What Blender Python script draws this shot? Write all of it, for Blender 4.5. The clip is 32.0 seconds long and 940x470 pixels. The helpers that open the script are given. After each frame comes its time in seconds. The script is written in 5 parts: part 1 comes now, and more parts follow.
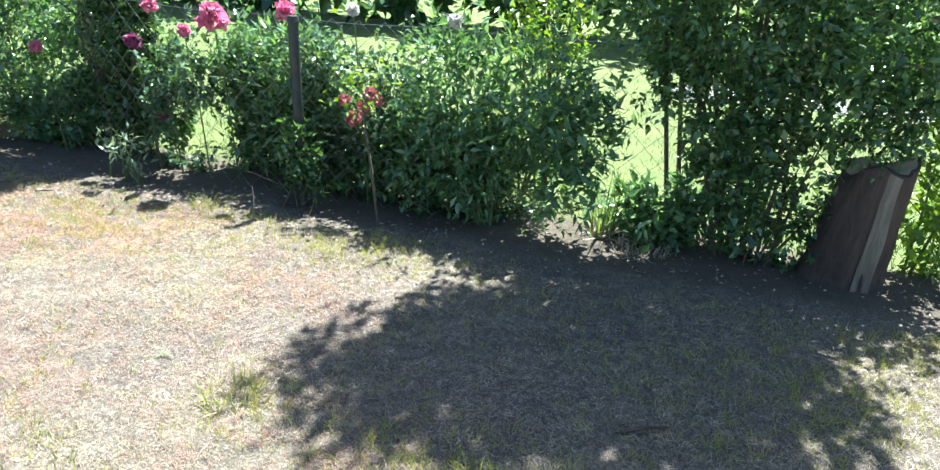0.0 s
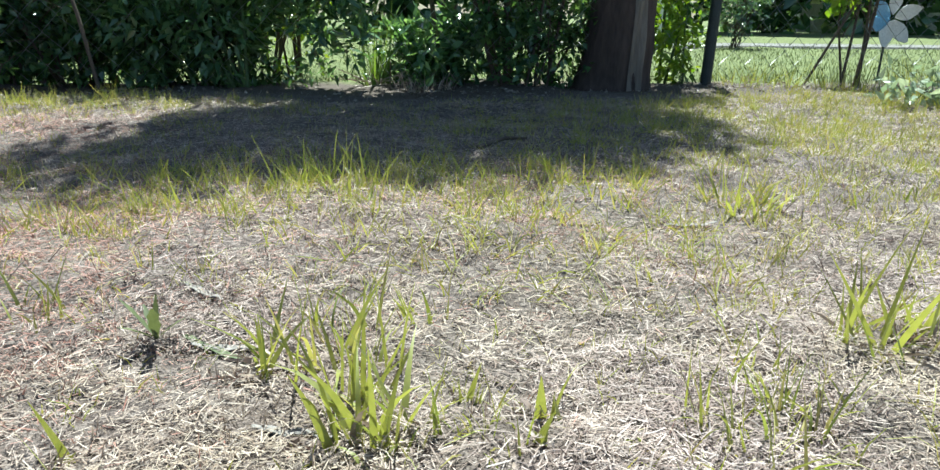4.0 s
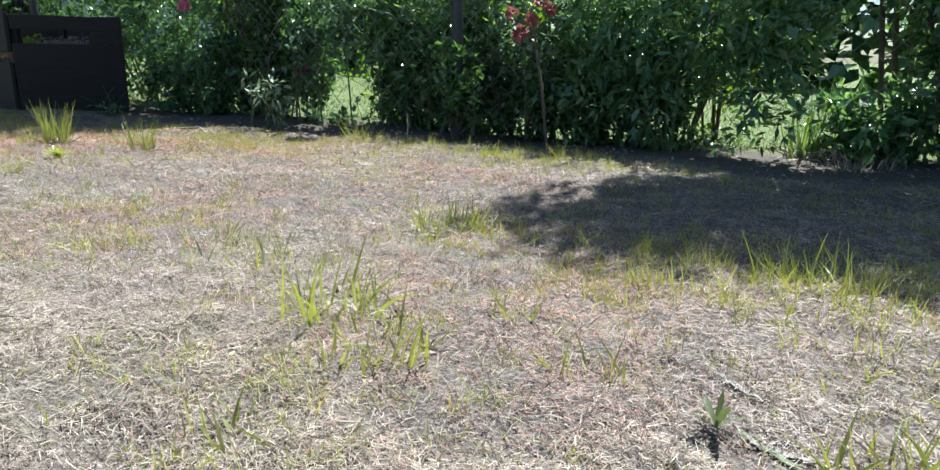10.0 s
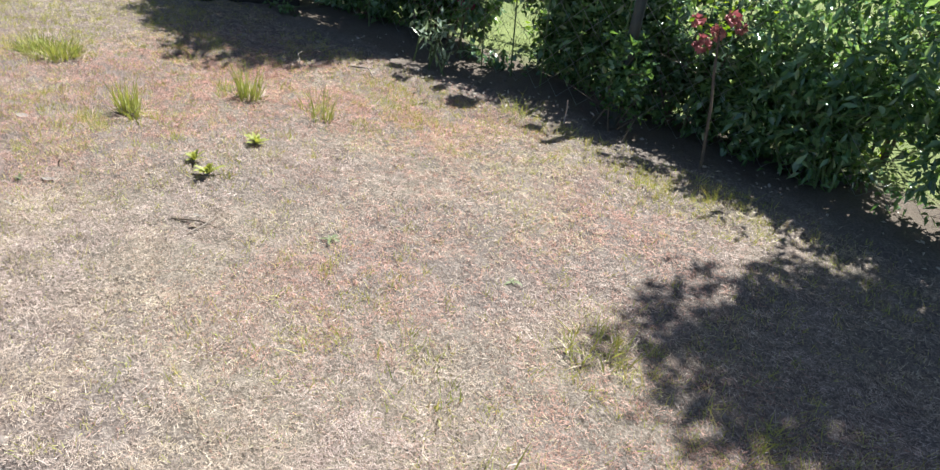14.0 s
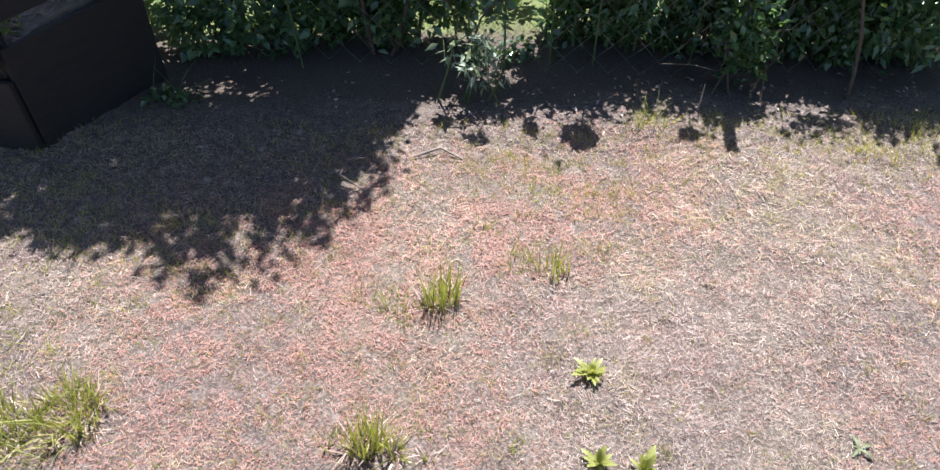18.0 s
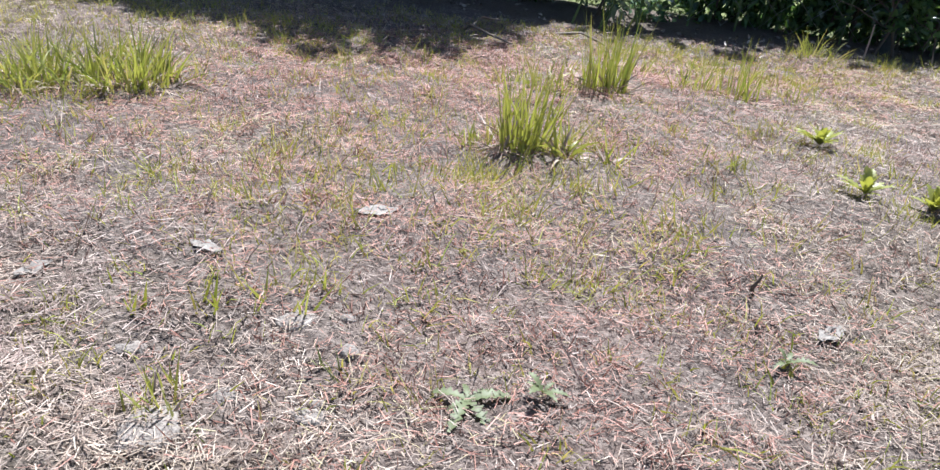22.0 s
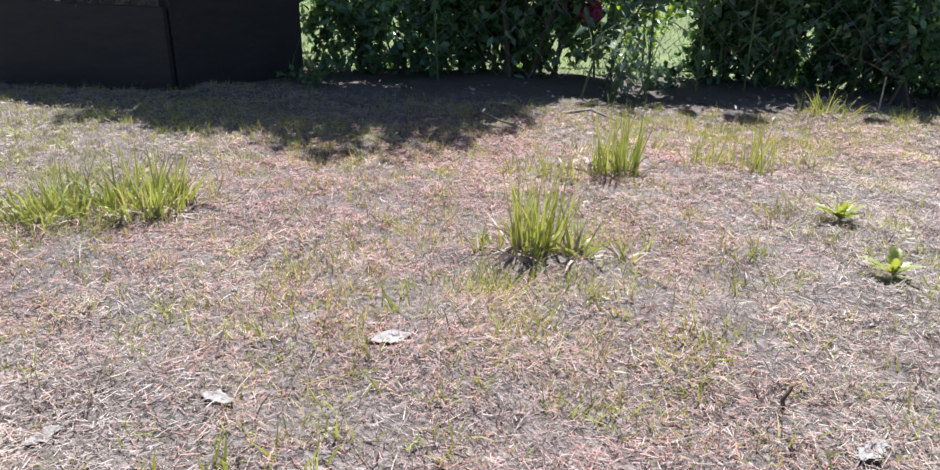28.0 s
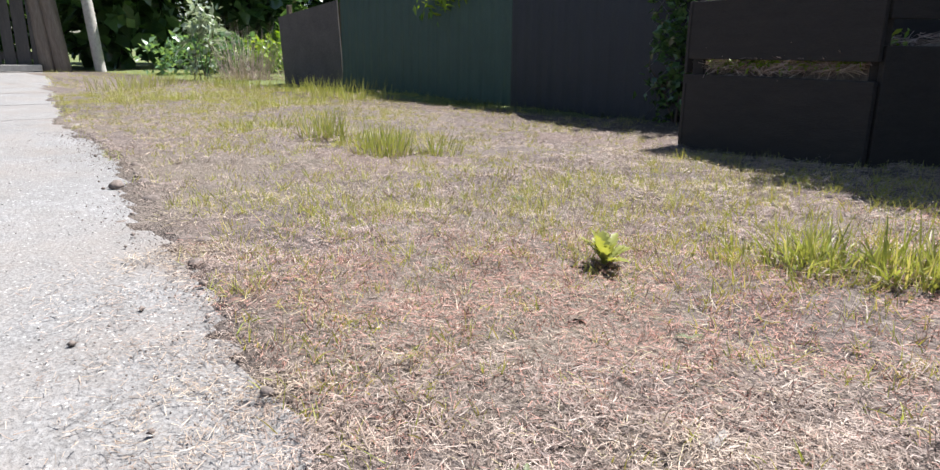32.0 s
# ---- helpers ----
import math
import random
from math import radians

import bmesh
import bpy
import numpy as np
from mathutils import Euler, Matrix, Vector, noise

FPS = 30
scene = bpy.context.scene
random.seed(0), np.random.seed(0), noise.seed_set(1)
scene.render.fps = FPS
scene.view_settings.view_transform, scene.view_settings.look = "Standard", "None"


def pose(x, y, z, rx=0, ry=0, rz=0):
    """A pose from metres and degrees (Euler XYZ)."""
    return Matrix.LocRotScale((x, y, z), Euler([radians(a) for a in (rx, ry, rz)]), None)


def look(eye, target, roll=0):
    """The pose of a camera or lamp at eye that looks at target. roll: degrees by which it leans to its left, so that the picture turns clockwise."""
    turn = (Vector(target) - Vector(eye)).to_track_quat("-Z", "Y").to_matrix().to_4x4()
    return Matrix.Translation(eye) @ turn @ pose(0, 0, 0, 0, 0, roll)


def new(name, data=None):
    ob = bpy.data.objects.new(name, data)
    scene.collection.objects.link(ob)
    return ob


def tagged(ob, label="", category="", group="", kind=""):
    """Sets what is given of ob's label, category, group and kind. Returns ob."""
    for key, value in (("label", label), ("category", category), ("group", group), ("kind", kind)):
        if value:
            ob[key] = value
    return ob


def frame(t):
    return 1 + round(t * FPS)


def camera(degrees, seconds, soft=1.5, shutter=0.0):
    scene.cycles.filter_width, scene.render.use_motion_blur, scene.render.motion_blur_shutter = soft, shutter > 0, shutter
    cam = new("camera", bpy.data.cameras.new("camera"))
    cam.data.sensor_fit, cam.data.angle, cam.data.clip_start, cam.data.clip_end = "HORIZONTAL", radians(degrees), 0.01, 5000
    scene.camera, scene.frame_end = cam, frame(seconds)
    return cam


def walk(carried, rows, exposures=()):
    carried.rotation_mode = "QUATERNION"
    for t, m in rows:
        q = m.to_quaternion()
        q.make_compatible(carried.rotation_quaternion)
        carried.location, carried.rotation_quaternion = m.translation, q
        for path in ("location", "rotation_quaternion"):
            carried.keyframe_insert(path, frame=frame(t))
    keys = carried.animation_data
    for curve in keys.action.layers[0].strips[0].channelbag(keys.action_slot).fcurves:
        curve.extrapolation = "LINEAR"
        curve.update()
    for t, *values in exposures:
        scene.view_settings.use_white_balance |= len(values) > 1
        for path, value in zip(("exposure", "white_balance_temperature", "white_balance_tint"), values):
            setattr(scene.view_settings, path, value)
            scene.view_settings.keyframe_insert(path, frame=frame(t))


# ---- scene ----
cam = camera(69.2, 32.0, soft=1.4)

PATH = [
    (0, (-1.109, -2.978, 1.254), (-1.671, -1.213, 0.5), 3.2),
    (0.5, (-1.233, -3.072, 1.207), (-1.334, -1.181, 0.563), 5.0),
    (1, (-1.303, -3.129, 1.158), (-1.266, -1.263, 0.439), 4.7),
    (1.5, (-1.288, -2.97, 1.076), (-1.102, -1.128, 0.319), 3.7),
    (2, (-1.302, -3.014, 0.837), (-1.257, -1.064, 0.395), 0.6),
    (2.5, (-1.316, -3.063, 0.63), (-1.301, -1.101, 0.245), 1.7),
    (3, (-1.334, -2.974, 0.481), (-1.2, -1.058, -0.076), 1.4),
    (3.5, (-1.362, -2.951, 0.366), (-1.26, -1.073, -0.314), -0.8),
    (4, (-1.344, -2.921, 0.31), (-1.149, -1.028, -0.305), 0.7),
    (4.5, (-1.353, -2.928, 0.3), (-1.22, -1.039, -0.343), 0.8),
    (6.5, (-1.342, -2.916, 0.294), (-1.187, -1.021, -0.329), 1.4),
    (7, (-1.343, -2.918, 0.296), (-1.199, -1.028, -0.341), 1.1),
    (7.5, (-1.378, -2.92, 0.298), (-1.361, -1.03, -0.356), 0.5),
    (8, (-1.439, -2.935, 0.303), (-1.616, -1.056, -0.36), -0.3),
    (8.5, (-1.486, -2.954, 0.319), (-1.851, -1.087, -0.298), 0.1),
    (9, (-1.537, -2.982, 0.346), (-2.095, -1.142, -0.202), 0.4),
    (9.5, (-1.578, -3.026, 0.363), (-2.34, -1.25, -0.151), -0.5),
    (10, (-1.57, -3.042, 0.411), (-2.35, -1.274, -0.105), 1.4),
    (10.5, (-1.569, -3.052, 0.43), (-2.376, -1.279, -0.026), 2.0),
    (11, (-1.558, -3.078, 0.474), (-2.422, -1.322, 0.06), 2.3),
    (11.5, (-1.52, -3.09, 0.522), (-2.338, -1.356, -0.046), 5.8),
    (12, (-1.487, -3.096, 0.607), (-2.435, -1.532, -0.203), 5.1),
    (12.5, (-1.462, -3.064, 0.816), (-2.267, -1.563, -0.233), 6.2),
    (13, (-1.484, -3.026, 1.119), (-2.328, -1.657, -0.069), 5.4),
    (13.5, (-1.611, -3.016, 1.204), (-2.511, -1.611, 0.1), 6.9),
    (14, (-1.823, -3.027, 1.239), (-2.724, -1.591, 0.179), 8.1),
    (14.5, (-2.098, -2.957, 1.297), (-3.173, -1.686, 0.188), 1.7),
    (15, (-2.418, -2.892, 1.333), (-3.491, -1.691, 0.147), 1.3),
    (15.5, (-2.789, -2.855, 1.331), (-3.618, -1.543, 0.069), 4.3),
    (17.5, (-3.983, -2.679, 1.574), (-4.25, -1.249, 0.201), -1.9),
    (18, (-4.262, -2.491, 1.554), (-4.132, -1.066, 0.157), 2.3),
    (18.5, (-4.413, -2.563, 1.174), (-4.185, -0.905, 0.077), 4.4),
    (19, (-4.375, -2.694, 0.77), (-4.162, -0.879, -0.043), 2.3),
    (19.5, (-4.386, -2.779, 0.65), (-4.17, -0.937, -0.098), 1.6),
    (20, (-4.408, -2.794, 0.531), (-4.231, -0.938, -0.194), 3.1),
    (20.5, (-4.427, -2.799, 0.44), (-4.295, -0.969, -0.355), 5.2),
    (21, (-4.444, -2.776, 0.402), (-4.296, -0.977, -0.458), 6.9),
    (21.5, (-4.479, -2.788, 0.396), (-4.479, -0.98, -0.459), 6.2),
    (22, (-4.493, -2.783, 0.395), (-4.487, -0.995, -0.501), 6.9),
    (22.5, (-4.502, -2.786, 0.396), (-4.501, -1.012, -0.527), 6.4),
    (23, (-4.491, -2.773, 0.407), (-4.469, -1.039, -0.59), 4.1),
    (23.5, (-4.466, -2.742, 0.446), (-4.385, -0.969, -0.476), -0.8),
    (24, (-4.45, -2.737, 0.475), (-4.329, -0.918, -0.346), -2.2),
    (24.5, (-4.43, -2.716, 0.503), (-4.246, -0.89, -0.294), -2.8),
    (25, (-4.424, -2.716, 0.497), (-4.221, -0.889, -0.29), -2.7),
    (25.5, (-4.419, -2.713, 0.501), (-4.179, -0.891, -0.29), -2.3),
    (27.5, (-4.439, -2.766, 0.466), (-4.249, -0.942, -0.333), 1.7),
    (28, (-4.479, -2.738, 0.464), (-4.567, -0.884, -0.28), 1.8),
    (28.5, (-4.587, -2.715, 0.404), (-4.888, -0.855, -0.266), -0.0),
    (29, (-4.638, -2.734, 0.404), (-5.238, -0.94, -0.245), 0.3),
    (29.5, (-4.699, -2.761, 0.396), (-5.492, -1.048, -0.265), 0.3),
    (30, (-4.712, -2.78, 0.388), (-5.623, -1.117, -0.25), 0.7),
    (30.5, (-4.756, -2.777, 0.389), (-5.773, -1.172, -0.234), 1.1),
    (31, (-4.81, -2.806, 0.396), (-6.031, -1.335, -0.194), 0.6),
    (31.5, (-4.846, -2.832, 0.387), (-6.201, -1.47, -0.168), 0.4),
    (32, (-4.854, -2.856, 0.377), (-6.282, -1.556, -0.144), 0.5),
]
walk(cam, [(t, look(eye, target, roll)) for t, eye, target, roll in PATH],
     exposures=[(0, 2.29, 5890, -8), (0.5, 2.46, 5740, -5), (1.5, 2.49, 5340, -5), (2, 2.49, 5190, -2), (2.7, 2.24, 5290, -4), (3.5, 1.47, 5690, -4), (4.2, 1.46, 5840, -7), (7, 1.51, 5720, -5), (9.4, 1.48, 5420, -4), (10, 1.46, 5690, -3), (10.7, 1.62, 5370, 0), (11.3, 1.67, 5520, -2), (12, 1.62, 5820, 2), (13, 1.52, 5970, 2), (14, 1.57, 6250, 3), (15.5, 1.39, 6050, 10), (17.5, 1.52, 6090, 11), (18.2, 1.60, 6040, 13), (18.7, 1.57, 5640, 10), (19.3, 1.64, 5590, 10), (21, 1.31, 5890, 8), (23, 1.29, 5840, 9), (25, 1.39, 5860, 8), (27.5, 1.41, 5710, 8), (29, 1.41, 5970, 8), (30.5, 1.35, 6300, 10), (32, 1.32, 6280, 10)])

# ---- light ----
SUN_AZ = (0.22, 0.975)      # towards the sun, in plan
SUN_EL = radians(63)
world = bpy.data.worlds.new("sky")
scene.world = world
world.use_nodes = True
wn = world.node_tree
wn.nodes.clear()
sky = wn.nodes.new("ShaderNodeTexSky")
sky.sky_type = "NISHITA"
sky.sun_disc = False
sky.sun_elevation = SUN_EL
sky.sun_rotation = math.atan2(SUN_AZ[0], SUN_AZ[1])
wbg = wn.nodes.new("ShaderNodeBackground")
wbg.inputs["Strength"].default_value = 0.05
wout = wn.nodes.new("ShaderNodeOutputWorld")
wn.links.new(sky.outputs[0], wbg.inputs["Color"])
wn.links.new(wbg.outputs[0], wout.inputs["Surface"])
sun_data = bpy.data.lights.new("sun", "SUN")
sun_data.energy, sun_data.angle, sun_data.color = 5.0, radians(0.6), (1.0, 0.955, 0.9)
sun = new("sun", sun_data)
to_sun = Vector((SUN_AZ[0] * math.cos(SUN_EL), SUN_AZ[1] * math.cos(SUN_EL), math.sin(SUN_EL)))
sun.matrix_world = look((0, 30, 30), Vector((0, 30, 30)) - to_sun)


# ---- materials ----
def ramp(nt, src, stops):
    r = nt.nodes.new("ShaderNodeValToRGB")
    el = r.color_ramp.elements
    while len(el) < len(stops):
        el.new(0.5)
    for e, (p, c) in zip(el, stops):
        e.position, e.color = p, (*c, 1)
    nt.links.new(src, r.inputs[0])
    return r.outputs[0]


def tex(nt, kind, scale, detail=4, coord="Object", rough=0.6, stretch=None):
    co = nt.nodes.new("ShaderNodeTexCoord").outputs[coord]
    if stretch:
        m = nt.nodes.new("ShaderNodeMapping")
        m.inputs["Scale"].default_value = stretch
        nt.links.new(co, m.inputs[0])
        co = m.outputs[0]
    n = nt.nodes.new("ShaderNodeTexNoise" if kind == "noise" else "ShaderNodeTexVoronoi")
    n.inputs["Scale"].default_value = scale
    if kind == "noise":
        n.inputs["Detail"].default_value = detail
        n.inputs["Roughness"].default_value = rough
    nt.links.new(co, n.inputs["Vector"])
    return n.outputs[0]


def mixc(nt, fac, a, b, mode="MIX"):
    m = nt.nodes.new("ShaderNodeMix")
    m.data_type, m.blend_type = "RGBA", mode
    for sock, v in ((m.inputs[0], fac), (m.inputs[6], a), (m.inputs[7], b)):
        if isinstance(v, (int, float)):
            sock.default_value = v
        elif isinstance(v, tuple):
            sock.default_value = (*v, 1)
        else:
            nt.links.new(v, sock)
    return m.outputs[2]


def material(name):
    m = bpy.data.materials.new(name)
    m.use_nodes = True
    nt = m.node_tree
    return m, nt, nt.nodes["Principled BSDF"]


def bump(nt, bsdf, height, strength=0.4, dist=0.01):
    b = nt.nodes.new("ShaderNodeBump")
    b.inputs["Strength"].default_value, b.inputs["Distance"].default_value = strength, dist
    nt.links.new(height, b.inputs["Height"])
    nt.links.new(b.outputs[0], bsdf.inputs["Normal"])


def rough_mat(name, dark, light, scale=12, fine=90, rough=0.8, metal=0.0, stretch=None, relief=0.4, stain=None):
    """A weathered surface: two scales of variation and fine relief."""
    m, nt, b = material(name)
    big = tex(nt, "noise", scale, 5, stretch=stretch)
    small = tex(nt, "noise", fine, 3, stretch=stretch)
    c = ramp(nt, big, [(0.3, dark), (0.7, light)])
    c = mixc(nt, 0.35, c, ramp(nt, small, [(0.35, tuple(v * 0.6 for v in dark)), (0.65, light)]))
    if stain:
        s = ramp(nt, tex(nt, "noise", scale * 0.35, 4), [(0.52, (0, 0, 0)), (0.68, (1, 1, 1))])
        c = mixc(nt, s, c, stain)
    nt.links.new(c, b.inputs["Base Color"])
    b.inputs["Roughness"].default_value, b.inputs["Metallic"].default_value = rough, metal
    bump(nt, b, small, relief, 0.004)
    return m


def leaf_mat(name, tones, rough=0.38, through_light=0.42, tint=(1.3, 1.25, 0.35), patches=(), gloss=0.5):
    """Foliage: a colour for each leaf, gloss, and light that shines through."""
    m, nt, b = material(name)
    geo = nt.nodes.new("ShaderNodeNewGeometry")
    n = len(tones)
    c = ramp(nt, geo.outputs["Random Per Island"], [(i / max(1, n - 1), t) for i, t in enumerate(tones)])
    c = mixc(nt, ramp(nt, tex(nt, "noise", 60, 2), [(0.3, (0, 0, 0)), (0.75, (0.35, 0.35, 0.35))]), c, tuple(v * 0.55 for v in tones[0]))
    for scale, lo, hi in patches:
        c = mixc(nt, 1.0, c, ramp(nt, tex(nt, "noise", scale, 4), [(0.38, lo), (0.62, hi)]), "MULTIPLY")
    nt.links.new(c, b.inputs["Base Color"])
    b.inputs["Roughness"].default_value = rough
    b.inputs["Specular IOR Level"].default_value = gloss
    tr = nt.nodes.new("ShaderNodeBsdfTranslucent")
    nt.links.new(mixc(nt, 1.0, c, tint, "MULTIPLY"), tr.inputs["Color"])
    mx = nt.nodes.new("ShaderNodeMixShader")
    mx.inputs[0].default_value = through_light
    nt.links.new(b.outputs[0], mx.inputs[1])
    nt.links.new(tr.outputs[0], mx.inputs[2])
    nt.links.new(mx.outputs[0], nt.nodes["Material Output"].inputs["Surface"])
    return m


M_SHRUB = leaf_mat("shrub_leaf", [(0.0494, 0.0989, 0.04446), (0.08406, 0.163, 0.06544), (0.1283, 0.227, 0.08504), (0.1876, 0.297, 0.1311)], 0.16, 0.37, (1.15, 1.15, 0.5), gloss=1.0)
M_PEONY = leaf_mat("peony_leaf", [(0.0742, 0.148, 0.08504), (0.1187, 0.217, 0.1113), (0.177, 0.307, 0.1436), (0.2576, 0.386, 0.2223)], 0.15, 0.45, (1.2, 1.15, 0.5), gloss=1.0)
M_ROSE = leaf_mat("rose_leaf", [(0.05438, 0.109, 0.07193), (0.09392, 0.168, 0.09815), (0.1484, 0.243, 0.1379), (0.2184, 0.297, 0.2223)], 0.15, 0.36, (1.15, 1.15, 0.5), gloss=1.0)
M_LIME = leaf_mat("lime_leaf", [(0.13, 0.24, 0.03), (0.2, 0.32, 0.04), (0.28, 0.36, 0.06)])
M_PALE = leaf_mat("pale_leaf", [(0.22, 0.3, 0.19), (0.34, 0.41, 0.3), (0.48, 0.53, 0.42)], 0.3, through_light=0.35, tint=(1.1, 1.1, 0.8))
M_GRASS = leaf_mat("green_grass", [(0.2, 0.25, 0.07), (0.3, 0.335, 0.095), (0.38, 0.39, 0.13), (0.32, 0.34, 0.095), (0.5, 0.43, 0.22)], 0.45, 0.45, (1.15, 1.12, 0.55))
M_LAWN = leaf_mat("lawn_grass", [(0.065, 0.09, 0.026), (0.095, 0.125, 0.036), (0.13, 0.15, 0.05)], 0.6, 0.22, (1.15, 1.1, 0.5))
M_SHORT = leaf_mat("short_grass", [(0.44, 0.37, 0.14), (0.3, 0.34, 0.08), (0.38, 0.39, 0.1), (0.52, 0.44, 0.22), (0.25, 0.33, 0.06), (0.36, 0.38, 0.09)], 0.6, 0.4, (1.2, 1.15, 0.5))
M_RUSH = leaf_mat("iris_leaf", [(0.1, 0.17, 0.06), (0.16, 0.25, 0.08), (0.22, 0.3, 0.1)], 0.45, 0.4)
M_DULL = leaf_mat("dull_weed_leaf", [(0.075, 0.1, 0.05), (0.135, 0.165, 0.08), (0.24, 0.26, 0.13)], 0.55, 0.25, (1.1, 1.1, 0.6))
M_CRUMB = rough_mat("dry_soil", (0.1, 0.08, 0.07), (0.24, 0.2, 0.18), 40, 200, 0.95)
M_GRIT = rough_mat("grit", (0.2, 0.19, 0.18), (0.4, 0.385, 0.37), 60, 200, 0.85)
M_STRAW = leaf_mat("straw", [(0.12, 0.09, 0.078), (0.36, 0.3, 0.262), (0.5, 0.437, 0.39), (0.22, 0.17, 0.148), (0.6, 0.545, 0.495), (0.43, 0.36, 0.305), (0.29, 0.23, 0.2)], 0.55, 0.12, (1, 0.95, 0.9), [(2.6, (1.05, 0.97, 0.98), (1.05, 1.0, 0.86)), (13.0, (0.78, 0.75, 0.75), (1.14, 1.14, 1.15))])
M_THATCH = leaf_mat("yellow_thatch", [(0.4, 0.335, 0.19), (0.52, 0.44, 0.27), (0.36, 0.33, 0.17), (0.6, 0.52, 0.36), (0.29, 0.22, 0.15)], 0.5, 0.2, (1, 0.95, 0.75))
# reddish dead litter, its tones deepened a little for a red lens glare
M_RUST = leaf_mat("rusty_litter", [(0.2, 0.074, 0.056), (0.41, 0.207, 0.158), (0.5, 0.282, 0.222), (0.3, 0.138, 0.104), (0.58, 0.35, 0.28), (0.14, 0.065, 0.053)], 0.55, 0.15, (1, 0.92, 0.85))
M_CHAFF = leaf_mat("chaff", [(0.1, 0.072, 0.06), (0.26, 0.2, 0.17), (0.17, 0.125, 0.105), (0.38, 0.31, 0.27), (0.13, 0.095, 0.08)], 0.7, 0.05, (1, 0.95, 0.9))
M_LITTER = leaf_mat("dry_leaf", [(0.14, 0.11, 0.095), (0.3, 0.255, 0.225), (0.42, 0.37, 0.335), (0.2, 0.155, 0.13)], 0.45, 0.15, (1, 0.95, 0.85))
M_DANDELION = leaf_mat("weed_leaf", [(0.24, 0.27, 0.075), (0.32, 0.345, 0.1), (0.4, 0.41, 0.14)], 0.4, 0.46, (1.15, 1.1, 0.5))
M_PETAL = leaf_mat("peony_petal", [(0.7, 0.16, 0.36), (0.8, 0.28, 0.48), (0.88, 0.42, 0.58)], 0.5, 0.4, (1.1, 0.8, 0.9))
M_PETAL_RED = leaf_mat("red_petal", [(0.36, 0.025, 0.12), (0.48, 0.05, 0.18), (0.6, 0.12, 0.28)], 0.5, 0.35, (1.1, 0.6, 0.8))
M_PETAL_PURPLE = leaf_mat("purple_petal", [(0.2, 0.04, 0.13), (0.3, 0.08, 0.2), (0.42, 0.16, 0.3)], 0.5, 0.35, (1.1, 0.7, 0.9))
M_PEBBLE = rough_mat("dusty_stone", (0.15, 0.13, 0.118), (0.34, 0.305, 0.28), 70, 220, 0.95, relief=1.0)
M_PETAL_FADED = leaf_mat("faded_petal", [(0.3, 0.08, 0.1), (0.42, 0.15, 0.17), (0.5, 0.26, 0.24)], 0.6, 0.3, (1.1, 0.8, 0.8))
M_PETAL_WHITE = leaf_mat("white_petal", [(0.75, 0.7, 0.72), (0.82, 0.8, 0.78)], 0.5, 0.35, (1, 1, 1))
M_STEM = rough_mat("green_stem", (0.05, 0.09, 0.03), (0.12, 0.17, 0.06), 20, 120, 0.6)
M_TWIG = rough_mat("woody_twig", (0.05, 0.035, 0.025), (0.13, 0.1, 0.075), 25, 140, 0.85)
M_BARK = rough_mat("stump_bark", (0.03, 0.02, 0.018), (0.1, 0.068, 0.058), 11, 70, 0.9, stretch=(1, 1, 0.16), relief=1.0)
M_WOOD = rough_mat("bare_wood", (0.12, 0.095, 0.08), (0.26, 0.215, 0.18), 12, 70, 0.8, stretch=(1, 1, 0.12), relief=0.6)
M_CUT = rough_mat("sawn_wood", (0.22, 0.17, 0.13), (0.42, 0.35, 0.28), 15, 80, 0.85)
M_POST = rough_mat("painted_steel", (0.014, 0.022, 0.026), (0.034, 0.045, 0.047), 14, 120, 0.6, 0.0, stain=(0.07, 0.052, 0.04))
M_WIRE = rough_mat("galvanised_wire", (0.13, 0.138, 0.136), (0.28, 0.295, 0.29), 30, 200, 0.3, 0.55)
M_BOARD = rough_mat("dark_stained_board", (0.013, 0.0105, 0.01), (0.027, 0.022, 0.0205), 8, 60, 0.8, stretch=(1, 1, 5), relief=0.5)
M_PANEL_BLUE = rough_mat("blue_plastic_sheet", (0.008, 0.0105, 0.019), (0.014, 0.018, 0.03), 4, 80, 0.6)
M_PANEL_GREEN = rough_mat("green_plastic_sheet", (0.019, 0.052, 0.044), (0.032, 0.074, 0.06), 4, 80, 0.6)
M_PANEL_GREY = rough_mat("grey_fibre_board", (0.07, 0.062, 0.062), (0.12, 0.108, 0.105), 5, 70, 0.85)


